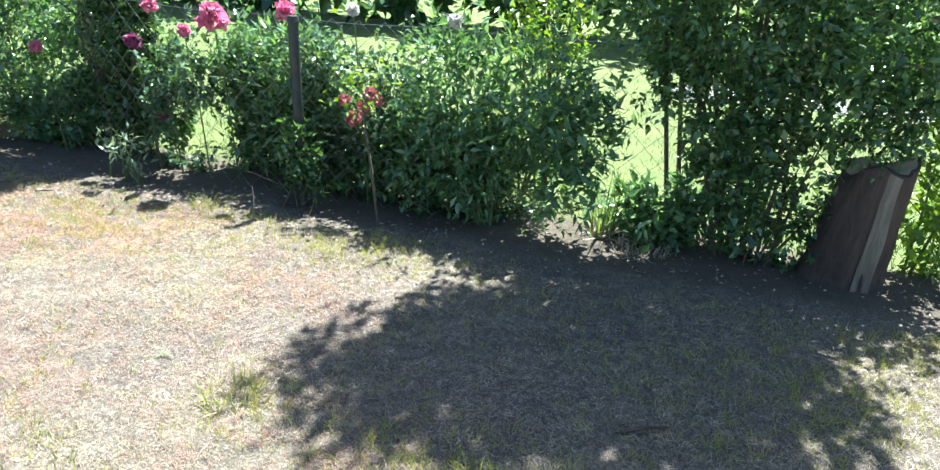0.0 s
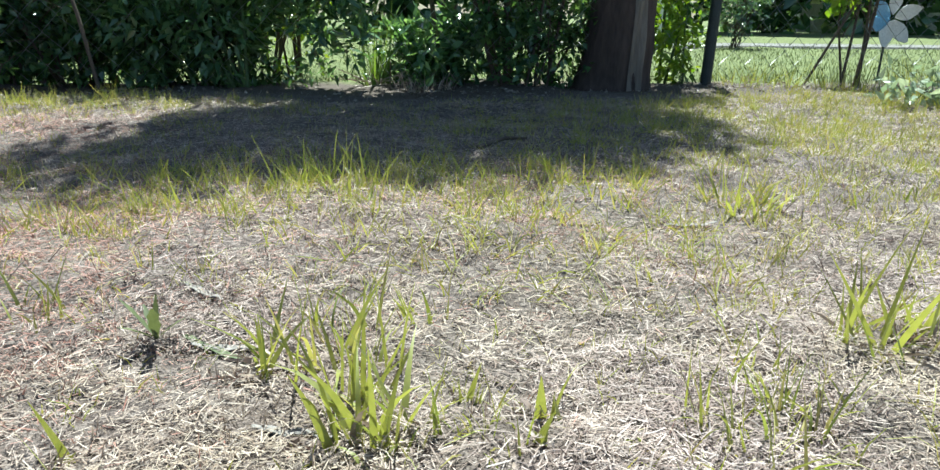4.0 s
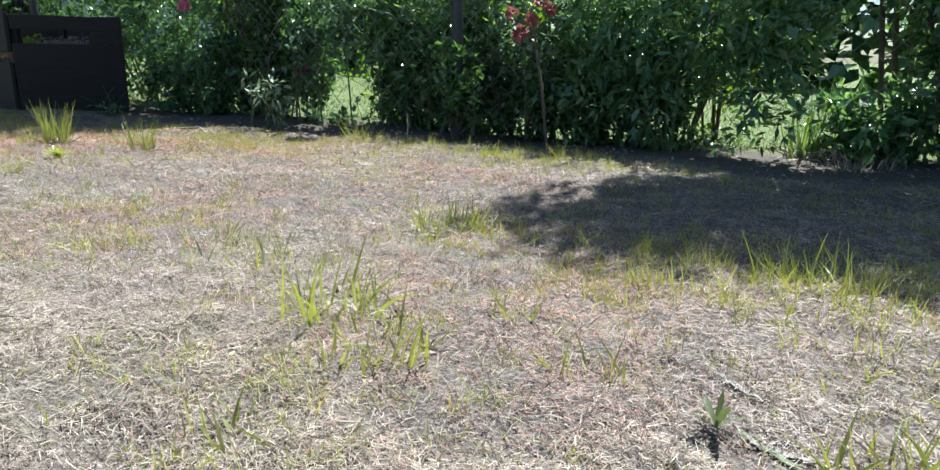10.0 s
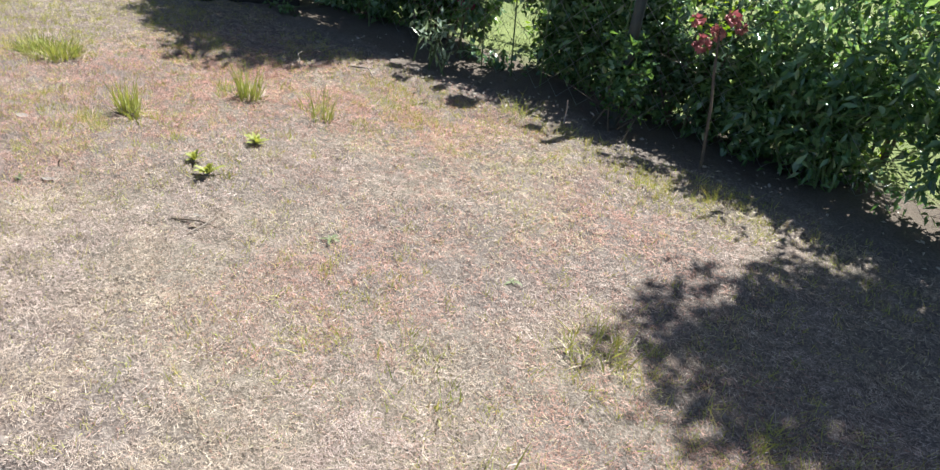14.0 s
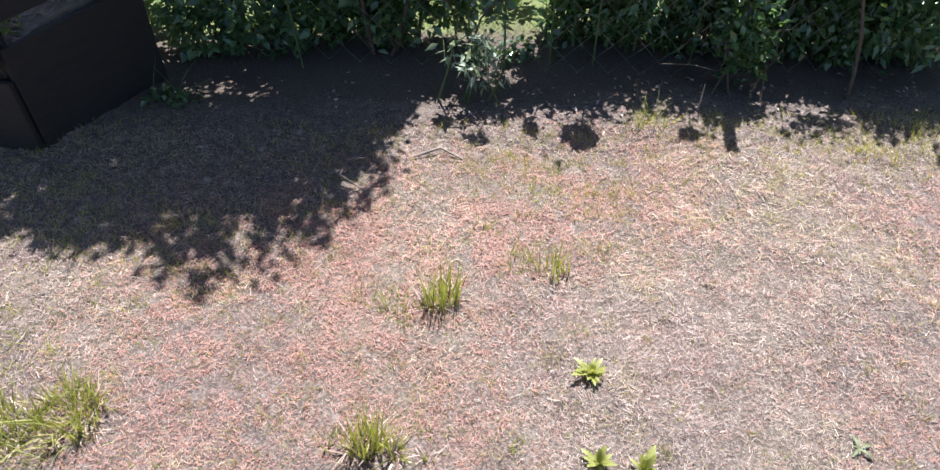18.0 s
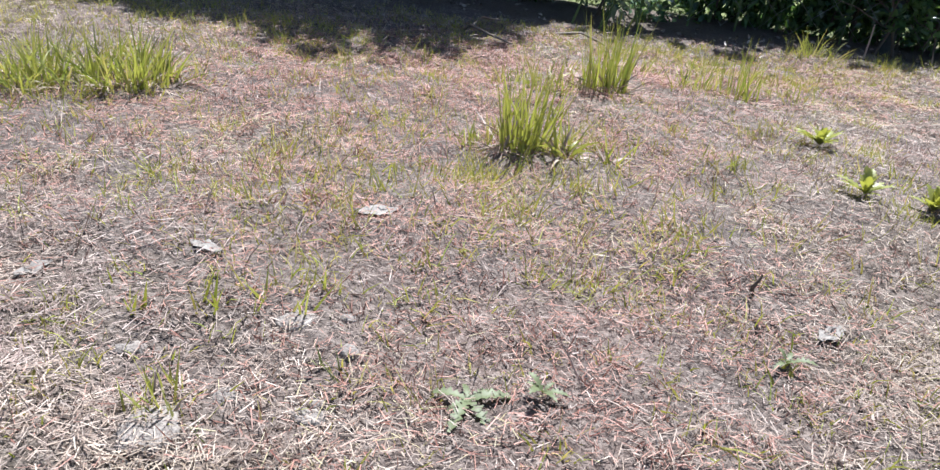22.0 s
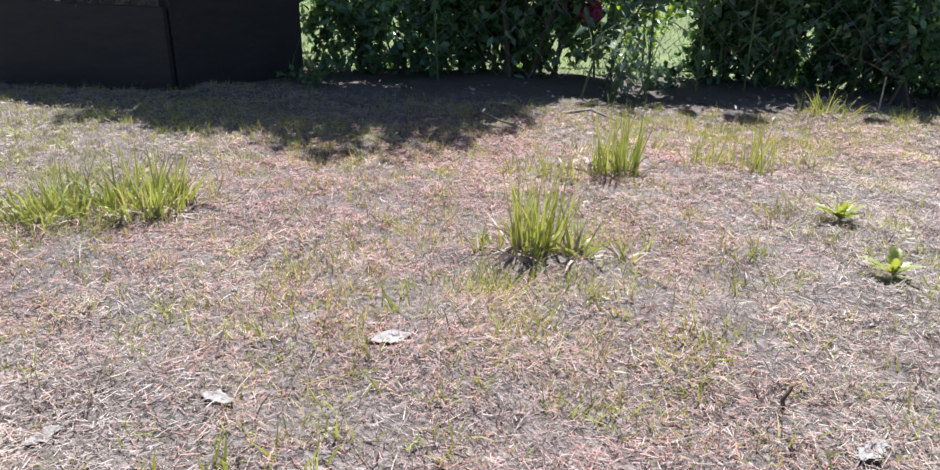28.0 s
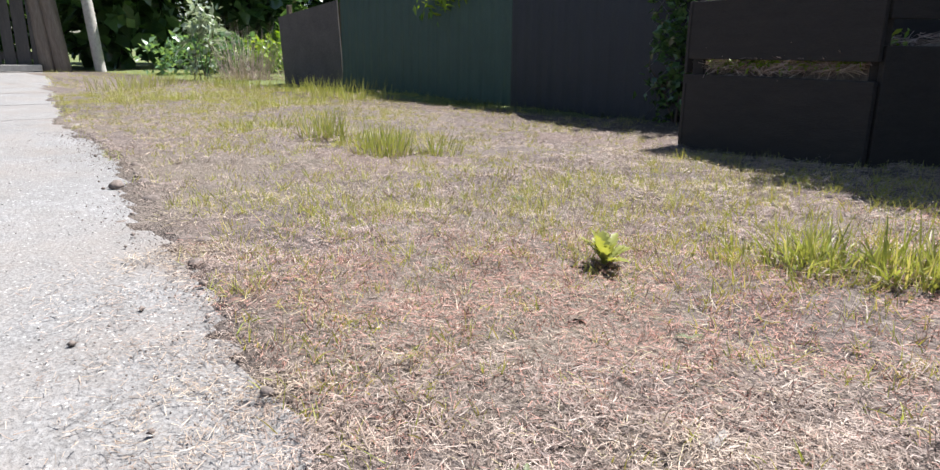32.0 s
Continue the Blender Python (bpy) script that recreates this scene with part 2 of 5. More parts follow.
def concrete_mat():
    m, nt, b = material("worn_concrete")
    big = tex(nt, "noise", 1.6, 6)
    mid = tex(nt, "noise", 14, 5)
    fine = tex(nt, "noise", 150, 3)
    c = ramp(nt, big, [(0.32, (0.1, 0.094, 0.091)), (0.5, (0.155, 0.15, 0.15)), (0.68, (0.215, 0.21, 0.213))])
    c = mixc(nt, 0.45, c, ramp(nt, mid, [(0.32, (0.17, 0.163, 0.158)), (0.66, (0.29, 0.287, 0.29))]))
    c = mixc(nt, 0.42, c, ramp(nt, fine, [(0.35, (0.085, 0.08, 0.077)), (0.65, (0.33, 0.33, 0.33))]))
    # pale aggregate that the wear has laid open, and dark pores
    fleck = ramp(nt, tex(nt, "voronoi", 95), [(0.16, (1, 1, 1)), (0.24, (0, 0, 0))])
    some = ramp(nt, tex(nt, "noise", 33, 2), [(0.5, (0, 0, 0)), (0.58, (0.9, 0.9, 0.9))])
    c = mixc(nt, mixc(nt, 1.0, fleck, some, "MULTIPLY"), c, (0.58, 0.575, 0.56))
    pore = ramp(nt, tex(nt, "voronoi", 60), [(0.07, (0.8, 0.8, 0.8)), (0.12, (0, 0, 0))])
    c = mixc(nt, pore, c, (0.1, 0.095, 0.09))
    dust = mixc(nt, 1.0, ramp(nt, tex(nt, "noise", 2.3, 6), [(0.42, (0, 0, 0)), (0.66, (0.75, 0.75, 0.75))]), ramp(nt, mid, [(0.3, (0.3, 0.3, 0.3)), (0.65, (1, 1, 1))]), "MULTIPLY")
    c = mixc(nt, dust, c, (0.2, 0.172, 0.15))
    nt.links.new(c, b.inputs["Base Color"])
    b.inputs["Roughness"].default_value = 0.92
    bump(nt, b, fine, 0.9, 0.005)
    return m


M_CONCRETE = concrete_mat()
M_GRAVEL = rough_mat("fine_gravel", (0.13, 0.125, 0.12), (0.23, 0.225, 0.215), 9, 120, 0.95, relief=0.8)
M_STONE = rough_mat("pale_stone", (0.3, 0.28, 0.26), (0.55, 0.53, 0.5), 14, 90, 0.85)
M_SHED = rough_mat("dark_shed_wood", (0.05, 0.045, 0.045), (0.1, 0.09, 0.085), 6, 50, 0.8, stretch=(4, 4, 0.4))
M_WHITE = rough_mat("white_paint", (0.6, 0.6, 0.58), (0.8, 0.8, 0.78), 12, 90, 0.6)
M_WALL = rough_mat("pale_render", (0.5, 0.53, 0.58), (0.62, 0.65, 0.7), 3, 60, 0.85)
M_ROOF = rough_mat("roof_tile", (0.12, 0.07, 0.055), (0.2, 0.12, 0.09), 6, 50, 0.8)
M_BLUE = rough_mat("blue_glass_paint", (0.12, 0.3, 0.5), (0.25, 0.46, 0.66), 12, 80, 0.25)


def ground_mat():
    m, nt, b = material("dry_lawn_soil")
    big = tex(nt, "noise", 1.1, 5)
    mid = tex(nt, "noise", 9, 6)
    fine = tex(nt, "noise", 120, 4, rough=0.65)
    clod = tex(nt, "noise", 26, 5)
    c = ramp(nt, mid, [(0.28, (0.045, 0.034, 0.03)), (0.48, (0.08, 0.062, 0.055)), (0.72, (0.15, 0.122, 0.108))])
    c = mixc(nt, ramp(nt, big, [(0.45, (0, 0, 0)), (0.62, (0.55, 0.55, 0.55))]), c, (0.22, 0.19, 0.11))
    red = ramp(nt, tex(nt, "noise", 1.7, 4), [(0.52, (0, 0, 0)), (0.66, (0.6, 0.6, 0.6))])
    c = mixc(nt, red, c, (0.17, 0.09, 0.07))
    c = mixc(nt, 0.5, c, ramp(nt, clod, [(0.34, (0.035, 0.026, 0.023)), (0.5, (0.105, 0.08, 0.07)), (0.66, (0.22, 0.182, 0.162))]))
    c = mixc(nt, 0.42, c, ramp(nt, fine, [(0.36, (0.03, 0.023, 0.02)), (0.5, (0.12, 0.095, 0.084)), (0.64, (0.34, 0.29, 0.26))]))
    # beyond the fence the neighbour's mown grass, and bare earth in the flower bed
    sep = nt.nodes.new("ShaderNodeSeparateXYZ")
    nt.links.new(nt.nodes.new("ShaderNodeTexCoord").outputs["Object"], sep.inputs[0])
    edge = nt.nodes.new("ShaderNodeMath")
    edge.operation = "MULTIPLY_ADD"
    nt.links.new(mid, edge.inputs[0])
    edge.inputs[1].default_value = 0.35
    nt.links.new(sep.outputs[1], edge.inputs[2])
    bed = ramp(nt, edge.outputs[0], [(0.0, (0, 0, 0)), (0.12, (1, 1, 1))])
    c = mixc(nt, bed, c, ramp(nt, fine, [(0.3, (0.045, 0.034, 0.027)), (0.7, (0.13, 0.1, 0.08))]))
    lawn = ramp(nt, edge.outputs[0], [(0.55, (0, 0, 0)), (0.7, (1, 1, 1))])
    c = mixc(nt, lawn, c, ramp(nt, tex(nt, "noise", 3, 6), [(0.3, (0.085, 0.11, 0.034)), (0.7, (0.145, 0.17, 0.055))]))
    nt.links.new(c, b.inputs["Base Color"])
    b.inputs["Roughness"].default_value = 0.95
    bump(nt, b, mixc(nt, 0.5, fine, clod), 1.0, 0.016)
    return m


M_GROUND = ground_mat()


# ---- mesh helpers ----
def part(name, bm, mat, parent=None, label=""):
    me = bpy.data.meshes.new(name)
    bm.to_mesh(me)
    bm.free()
    me.materials.append(mat)
    ob = new(name, me)
    ob.parent = parent
    if label:
        tagged(ob, label)
    return ob


def fast(name, verts, faces, mat, parent=None, smooth=False):
    """A mesh from arrays: verts (n, 3), faces (m, 3 or 4)."""
    me = bpy.data.meshes.new(name)
    verts, faces = np.asarray(verts, np.float32), np.asarray(faces, np.int32)
    k = faces.shape[1]
    me.vertices.add(len(verts))
    me.vertices.foreach_set("co", verts.ravel())
    me.loops.add(faces.size)
    me.loops.foreach_set("vertex_index", faces.ravel())
    me.polygons.add(len(faces))
    me.polygons.foreach_set("loop_start", np.arange(0, faces.size, k, dtype=np.int32))
    me.polygons.foreach_set("loop_total", np.full(len(faces), k, np.int32))
    if smooth:
        me.polygons.foreach_set("use_smooth", np.ones(len(faces), bool))
    me.update(calc_edges=True)
    me.materials.append(mat)
    ob = new(name, me)
    ob.parent = parent
    return ob


def empty(name, x=0, y=0, z=0, rz=0, label="", category="", group="", kind=""):
    ob = new(name)
    ob.matrix_world = pose(x, y, z, 0, 0, rz)
    return tagged(ob, label, category, group, kind)


def box(bm, cx, cy, cz, sx, sy, sz, bevel=0.0, rz=0.0, rx=0.0, ry=0.0):
    r = bmesh.ops.create_cube(bm, size=1.0)
    vs = r["verts"]
    bmesh.ops.transform(bm, matrix=pose(cx, cy, cz, rx, ry, rz) @ Matrix.Diagonal((sx, sy, sz, 1)), verts=vs)
    if bevel:
        es = list({e for v in vs for e in v.link_edges})
        bmesh.ops.bevel(bm, geom=es, offset=bevel, segments=2, profile=0.6, affect="EDGES")
    return bm


def tubes(paths, radii, sides=5):
    """Vertices and faces of tapered tubes along polylines."""
    V, F = [], []
    for pts, rad in zip(paths, radii):
        pts = [Vector(p) for p in pts]
        base = len(V)
        for i, p in enumerate(pts):
            d = (pts[min(i + 1, len(pts) - 1)] - pts[max(i - 1, 0)]).normalized()
            a = d.orthogonal().normalized()
            b = d.cross(a)
            r = rad[i] if isinstance(rad, (list, tuple)) else rad
            for k in range(sides):
                ang = 2 * math.pi * k / sides
                V.append(p + a * (r * math.cos(ang)) + b * (r * math.sin(ang)))
        for i in range(len(pts) - 1):
            for k in range(sides):
                k2 = (k + 1) % sides
                F.append((base + i * sides + k, base + i * sides + k2, base + (i + 1) * sides + k2, base + (i + 1) * sides + k))
    return V, F


def unit(a):
    return a / np.maximum(np.linalg.norm(a, axis=-1, keepdims=True), 1e-9)


GRID = np.random.default_rng(4).random((6, 64, 64))


def field(x, y, cell, layer=0):
    """Smooth random field of 0 to 1 with lumps about one cell wide."""
    u, v = np.asarray(x, float) / cell + 7.3 * layer, np.asarray(y, float) / cell + 3.1 * layer
    i, j = np.floor(u).astype(int), np.floor(v).astype(int)
    a, b = u - i, v - j
    a, b = a * a * (3 - 2 * a), b * b * (3 - 2 * b)
    g = GRID[layer]
    i0, i1, j0, j1 = i % 64, (i + 1) % 64, j % 64, (j + 1) % 64
    return (g[i0, j0] * (1 - a) + g[i1, j0] * a) * (1 - b) + (g[i0, j1] * (1 - a) + g[i1, j1] * a) * b


def ground_z(x, y):
    """Small unevenness of the ground."""
    x, y = np.asarray(x, float), np.asarray(y, float)
    return (0.014 * (field(x, y, 0.11, 0) - 0.5) + 0.009 * (field(x, y, 0.05, 1) - 0.5) + 0.012 * np.sin(2.1 * x + 0.7) * np.cos(2.6 * y + 1.1) + 0.006 * np.sin(5.3 * x + 1.9 * y)
            + 0.004 * np.sin(9.1 * y - 4.2 * x + 0.5) + 0.003 * np.sin(17 * x + 11 * y))


def path_edge(x):
    """The y of the concrete path's edge on the lawn side."""
    return np.interp(x, [-30, -18.4, -12.9, -9.5, -8.6, -7.84, -7.1, -6.3, -5.86, -5.4, -3.2, -0.8, 1.6, 6.0], [1.6, -0.3, -1.3, -1.94, -2.07, -2.15, -2.26, -2.43, -2.51, -2.58, -2.77, -2.87, -2.93, -3.05])


def ragged(x):
    """Soil and turf creep over the slab by uneven amounts."""
    return (0.022 * np.sin(3.1 * x + 1) + 0.018 * np.sin(7.7 * x + 2 * np.sin(2.3 * x)) + 0.014 * np.sin(17.3 * x + 3 * np.sin(5.1 * x)) + 0.01 * np.sin(41 * x + 2 * np.sin(13 * x)))


def lie_z(x, y):
    """Height of the surface that loose things lie on: turf, or the slab below it."""
    return np.where(y < path_edge(x) + ragged(x), -0.002, ground_z(x, y) * np.clip(np.abs(y - path_edge(x) - ragged(x)) / 0.12, 0, 1))


def bare_spots(x, y, spots):
    """Sum of soft round patches (x, y, radius, weight)."""
    return sum(w * np.exp(-((x - a) ** 2 + (y - b) ** 2) / (r * r)) for a, b, r, w in spots)


def strips(base, way, length, width, bend, rows=4, taper=1.0, side=None):
    """Blades: base points, start ways, lengths, widths; each bends towards the ground. Gives arrays of vertices and quads."""
    n = len(base)
    s = np.linspace(0, 1, rows)[None, :, None]
    way = unit(way)
    flat = way.copy()
    flat[:, 2] = 0
    flat = unit(flat + 1e-6)
    L, B = length[:, None, None], bend[:, None, None]
    mid = base[:, None] + way[:, None] * (L * s) + (flat[:, None] * 0.6 - np.array([0, 0, 1.0])) * (B * L * s**2)
    if side is None:
        side = np.cross(way, np.random.normal(size=(n, 3)))
    side = unit(side)[:, None]
    w = width[:, None, None] * (1 - taper * s**1.6) * 0.5
    w = np.maximum(w, 0.0002)
    V = np.stack([mid - side * w, mid + side * w], 2).reshape(-1, 3)
    i = np.arange(n)[:, None] * rows * 2 + np.arange(rows - 1)[None] * 2
    F = np.stack([i, i + 1, i + 3, i + 2], -1).reshape(-1, 4)
    return V, F


def leaves(pos, way, length, width, fold=0.25, up=None):
    """Pointed leaves folded along the midrib: six vertices each."""
    n = len(pos)
    way = unit(way)
    if up is None:
        up = np.random.normal(size=(n, 3)) * 0.6 + np.array([0, 0, 1.0])
    side = unit(np.cross(way, up))
    nrm = np.cross(side, way)
    L, W = length[:, None], width[:, None] * 0.5
    b, t = pos, pos + way * L - nrm * L * 0.12
    m = pos + way * L * 0.5 - nrm * W * fold
    l1 = pos + way * L * 0.38 - side * W + nrm * W * fold
    r1 = pos + way * L * 0.38 + side * W + nrm * W * fold
    V = np.stack([b, l1, m, r1, t], 1).reshape(-1, 3)
    i = np.arange(n)[:, None] * 5
    F = np.stack([i + [0, 2, 1], i + [1, 2, 4], i + [0, 3, 2], i + [3, 4, 2]], 1).reshape(-1, 3)
    return V, F


# ---- ground ----
def ground_sheet():
    xs = np.concatenate([[-400, -120, -50, -25, -16], np.arange(-12, -6.6, 0.05), np.arange(-6.6, 1.2, 0.028), np.arange(1.2, 3.01, 0.05), [5, 8, 14, 30, 80, 400]])
    ys = np.concatenate([[-300, -80, -25, -10, -5], np.arange(-4, -3.1, 0.1), np.arange(-3.1, 0.2, 0.028), np.arange(0.2, 1.01, 0.08), [1.5, 2.5, 4, 7, 12, 25, 60, 150, 400]])
    X, Y = np.meshgrid(xs, ys)
    near = np.clip(1 - np.maximum(np.abs(X + 4.5) - 7.5, 0) / 2, 0, 1)
    Z = ground_z(X, Y) * near
    E = path_edge(X) + ragged(X)
    Z = Z * np.clip(np.abs(Y - E) / 0.12, 0, 1)
    Z = np.where((Y < E) & (Y > E - 1.5), -0.03, Z)
    V = np.stack([X, Y, Z], -1).reshape(-1, 3)
    w = len(xs)
    i = (np.arange(len(ys) - 1)[:, None] * w + np.arange(w - 1)[None]).ravel()
    F = np.stack([i, i + 1, i + 1 + w, i + w], -1)
    g = fast("ground", V, F, M_GROUND, smooth=True)
    tagged(g, "dry patchy lawn soil with mown grass behind the fence", "ground", kind="structure")


ground_sheet()


# ---- concrete path ----
def concrete_path():
    path = empty("path", label="worn grey concrete slab path beside the dry lawn", category="path", kind="structure")
    cuts = [5.2, 1.1, -9.27, -10.43, -11.9, -13.9, -16.4, -19.5]
    for x0, x1 in zip(cuts, cuts[1:]):
        bm = bmesh.new()
        n = max(8, int((x0 - x1) / 0.02))
        rows = []
        for i in range(n + 1):
            x = x0 - 0.008 - (x0 - x1 - 0.016) * i / n
            wob = 0.035 * noise.noise(Vector((x * 1.3, 1.7, 0))) + 0.022 * noise.noise(Vector((x * 5.3, 4.1, 0))) + 0.016 * noise.noise(Vector((x * 17, 2.3, 0))) + 0.012 * noise.noise(Vector((x * 47, 7.7, 0)))
            y = float(path_edge(x)) + wob + 0.06
            row = [Vector((x, y, -0.06)), Vector((x, y - 0.006, -0.02))]
            for k in range(14):
                w = 0.012 + 1.6 * (k / 13) ** 1.6
                row.append(Vector((x, y - w, -0.005 + 0.003 * noise.noise(Vector((x * 5, (y - w) * 5, 2))) + 0.002 * noise.noise(Vector((x * 19, (y - w) * 19, 6))))))
            row.append(row[-1] + Vector((0, 0, -0.07)))
            rows.append([bm.verts.new(p) for p in row])
        for a, b in zip(rows, rows[1:]):
            for j in range(len(a) - 1):
                f = bm.faces.new((a[j], b[j], b[j + 1], a[j + 1]))
                f.smooth = j > 1
        bm.faces.new(rows[0])
        bm.faces.new(list(reversed(rows[-1])))
        bmesh.ops.recalc_face_normals(bm, faces=bm.faces)
        part("slab", bm, M_CONCRETE, path)


concrete_path()


# ---- chain-link fence ----
def fence(x0, x1, z1=0.93, posts=()):
    root = empty("fence", label="galvanised chain-link garden fence on dark steel posts", category="fence")
    cell = 0.066
    amp = cell / 2
    n = int((x1 - x0) / cell)
    rows = int(z1 / cell)
    V, F = [], []
    r = 0.0016
    rng = random.Random(3)
    sag = lambda x, z: 0.085 * max(0.0, x + 2.98) + 0.012 * math.sin(x * 2.3) * z + 0.006 * math.sin(x * 9 + z * 7) + max(0.0, -3.2 - x) * 0.11
    paths = []
    for i in range(n):
        cx = x0 + i * cell
        pts = []
        for j in range(rows + 1):
            x = cx + (amp if (j + i) % 2 else -amp) * 1.04
            z = 0.03 + j * cell
            pts.append((x, 0.012 * ((j % 2) - 0.5) * 0.3 + sag(x, z), z))
        paths.append(pts)
    # alternate wires swing opposite ways so that they lock into diamonds
    V, F = tubes(paths, [r] * len(paths), 3)
    wires = fast("mesh_wire", V, F, M_WIRE, root)
    tagged(wires, "diamond wire netting")
    for z in (z1 + 0.01,):
        pts = [(x0 + (x1 - x0) * k / 60, sag(x0 + (x1 - x0) * k / 60, z), z + 0.006 * math.sin(k * 1.3)) for k in range(61)]
        V, F = tubes([pts], [0.0022], 4)
        fast("tension_wire", V, F, M_WIRE, root)
    for px, py, lean, top in posts:
        bm = bmesh.new()
        bmesh.ops.create_cone(bm, cap_ends=True, segments=14, radius1=0.026, radius2=0.025, depth=top + 0.2)
        bmesh.ops.transform(bm, matrix=pose(0, 0, (top - 0.2) / 2), verts=bm.verts)
        r2 = bmesh.ops.create_cone(bm, cap_ends=True, segments=14, radius1=0.031, radius2=0.027, depth=0.025)
        bmesh.ops.transform(bm, matrix=pose(0, 0, top), verts=r2["verts"])
        p = part("post", bm, M_POST, root)
        p.matrix_basis = pose(px, py, 0, 0, lean, 0)
    return root


fence(-7.0, 4.2, 0.93, [(0.1, 0.26, 1.5, 0.98), (-2.98, -0.03, -0.8, 0.94), (-6.51, 0.35, 0, 1.05), (2.95, 0.37, 0, 0.98)])


# ---- shrubs ----
def cloud(rng, blobs, n, hollow=0.45):
    """Points in a union of ellipsoids, most of them near the surface, clumped."""
    vol = np.array([b[3] * b[4] * b[5] for b in blobs]) ** 0.75
    pick = rng.choice(len(blobs), n, p=vol / vol.sum())
    B = np.array(blobs)[pick]
    d = unit(rng.normal(size=(n, 3)))
    rad = (hollow + (1 - hollow) * rng.random(n) ** 0.6)[:, None]
    lump = 1 + 0.16 * np.sin(d[:, :1] * 7 + B[:, :1] * 9) * np.cos(d[:, 1:2] * 6 + 2 * d[:, 2:] * 5)
    p = B[:, :3] + d * rad * lump * B[:, 3:6]
    return p, d


# openings between the bushes, in x and z, through which the neighbour's lawn shows
OPENINGS = [(-3.82, 0.21, 0.16, 0.12), (-1.83, 0.18, 0.14, 0.09), (-5.08, 0.5, 0.22, 0.12), (-1.25, 0.3, 0.18, 0.31), (-4.12, 0.31, 0.045, 0.07), (-3.2, 0.2, 0.07, 0.08), (-2.78, 0.86, 0.13, 0.12)]


def bush(name, label, category, x, y, blobs, n, leaf, mat, stems=6, seed=1, twig=M_TWIG, hollow=0.45, droop=0.2, clump=5, group="", thin=0.62):
    """blobs: (dx, dy, z, rx, ry, rz) round the base; leaf: (length, width)."""
    root = empty(name, x, y, 0, label=label, category=category, group=group)
    rng = np.random.default_rng(seed)
    np.random.seed(seed)
    # twigs carry clumps of leaves
    if not group:
        n = int(n * thin)
    m = max(8, n // clump)
    tips, d = cloud(rng, blobs, m * 3, hollow)
    # clumps with gaps between them
    w = tips + np.array([x, y, 0])
    f = 1.0 / (0.16 * max(1.0, 6 * leaf[0]))
    lump = np.sin(6.3 * f * w[:, 0] + 2 * np.sin(4 * f * w[:, 2])) + np.sin(5.2 * f * w[:, 2] + 1.7 * np.sin(5 * f * w[:, 1])) + np.sin(4.7 * f * w[:, 1] + w[:, 0])
    keep = np.argsort(-(lump + rng.normal(size=3 * m) * 0.75))[:m]
    tips, d = tips[keep], d[keep]
    tips[:, 2] = np.maximum(tips[:, 2], 0.03)
    way = unit(d + rng.normal(size=d.shape) * 0.5 + np.array([0, 0, 0.25]))
    pos = np.repeat(tips, clump, 0) + rng.normal(size=(m * clump, 3)) * leaf[0] * 0.45
    lw = unit(np.repeat(way, clump, 0) + rng.normal(size=(m * clump, 3)) * 0.75 - np.array([0, 0, droop]))
    size = rng.uniform(0.55, 1.25, m * clump)
    top = max(b[2] + b[5] for b in blobs)
    if not group and top < 1.4:
        # shoots that stand above the rest, with leaves along them
        k = m * clump // 5
        c = np.array(blobs)[rng.integers(0, len(blobs), k // 9 + 1)]
        foot = np.repeat(c[:, :3] + rng.normal(size=(len(c), 3)) * c[:, 3:6] * 0.45, 9, 0)[:k]
        rise = np.tile(np.linspace(0.2, 1, 9), len(c))[:k] * np.repeat(rng.uniform(0.08, 0.26, len(c)), 9)[:k] * min(1.0, top)
        tilt = np.repeat(rng.normal(size=(len(c), 2)) * 0.35, 9, 0)[:k]
        pos[:k] = foot + np.stack([tilt[:, 0] * rise, tilt[:, 1] * rise, rise + 0.35 * np.repeat(c[:, 5], 9)[:k]], 1)
        lw[:k] = unit(rng.normal(size=(k, 3)) + np.array([0, 0, 0.6]))
    pos[:, 2] = np.maximum(pos[:, 2], 0.015)
    width = leaf[1] * size * rng.uniform(0.8, 1.2, m * clump)
    if y < 0.6 and not group and name != "low_plant":
        gx, gz = pos[:, 0] + x, pos[:, 2]
        ok = np.ones(len(pos), bool)
        for ox, oz, rx, rz in OPENINGS:
            ok &= ((gx - ox) / rx) ** 2 + ((gz - oz) / rz) ** 2 > rng.uniform(0.5, 1.3, len(pos))
        pos, lw, size, width = pos[ok], lw[ok], size[ok], width[ok]
    V, F = leaves(pos, lw, leaf[0] * size, width)
    ob = fast("foliage", V, F, mat, root)
    tagged(ob, kind="stuff")
    # limbs from the base to the clumps
    paths, rad = [], []
    top = max(b[2] for b in blobs)
    for k in range(stems):
        b = blobs[k % len(blobs)]
        t = Vector((b[0] + rng.normal() * b[3] * 0.4, b[1] + rng.normal() * b[4] * 0.4, b[2] + b[5] * rng.uniform(0.1, 0.7)))
        s = Vector((b[0] * 0.35 + rng.normal() * 0.05, b[1] * 0.35 + rng.normal() * 0.04, -0.03))
        mid = s.lerp(t, 0.5) + Vector((rng.normal() * 0.04, rng.normal() * 0.04, 0.04))
        r0 = 0.004 + 0.006 * min(1.5, t.z)
        if y < 0.6 and any(((q.x + x - ox) / rx) ** 2 + ((q.z - oz) / rz) ** 2 < 1.2 for q in (s.lerp(mid, 0.6), mid, mid.lerp(t, 0.5)) for ox, oz, rx, rz in OPENINGS):
            continue
        paths.append([s, s.lerp(mid, 0.5), mid, mid.lerp(t, 0.5) + Vector((rng.normal() * 0.02, rng.normal() * 0.02, 0)), t])
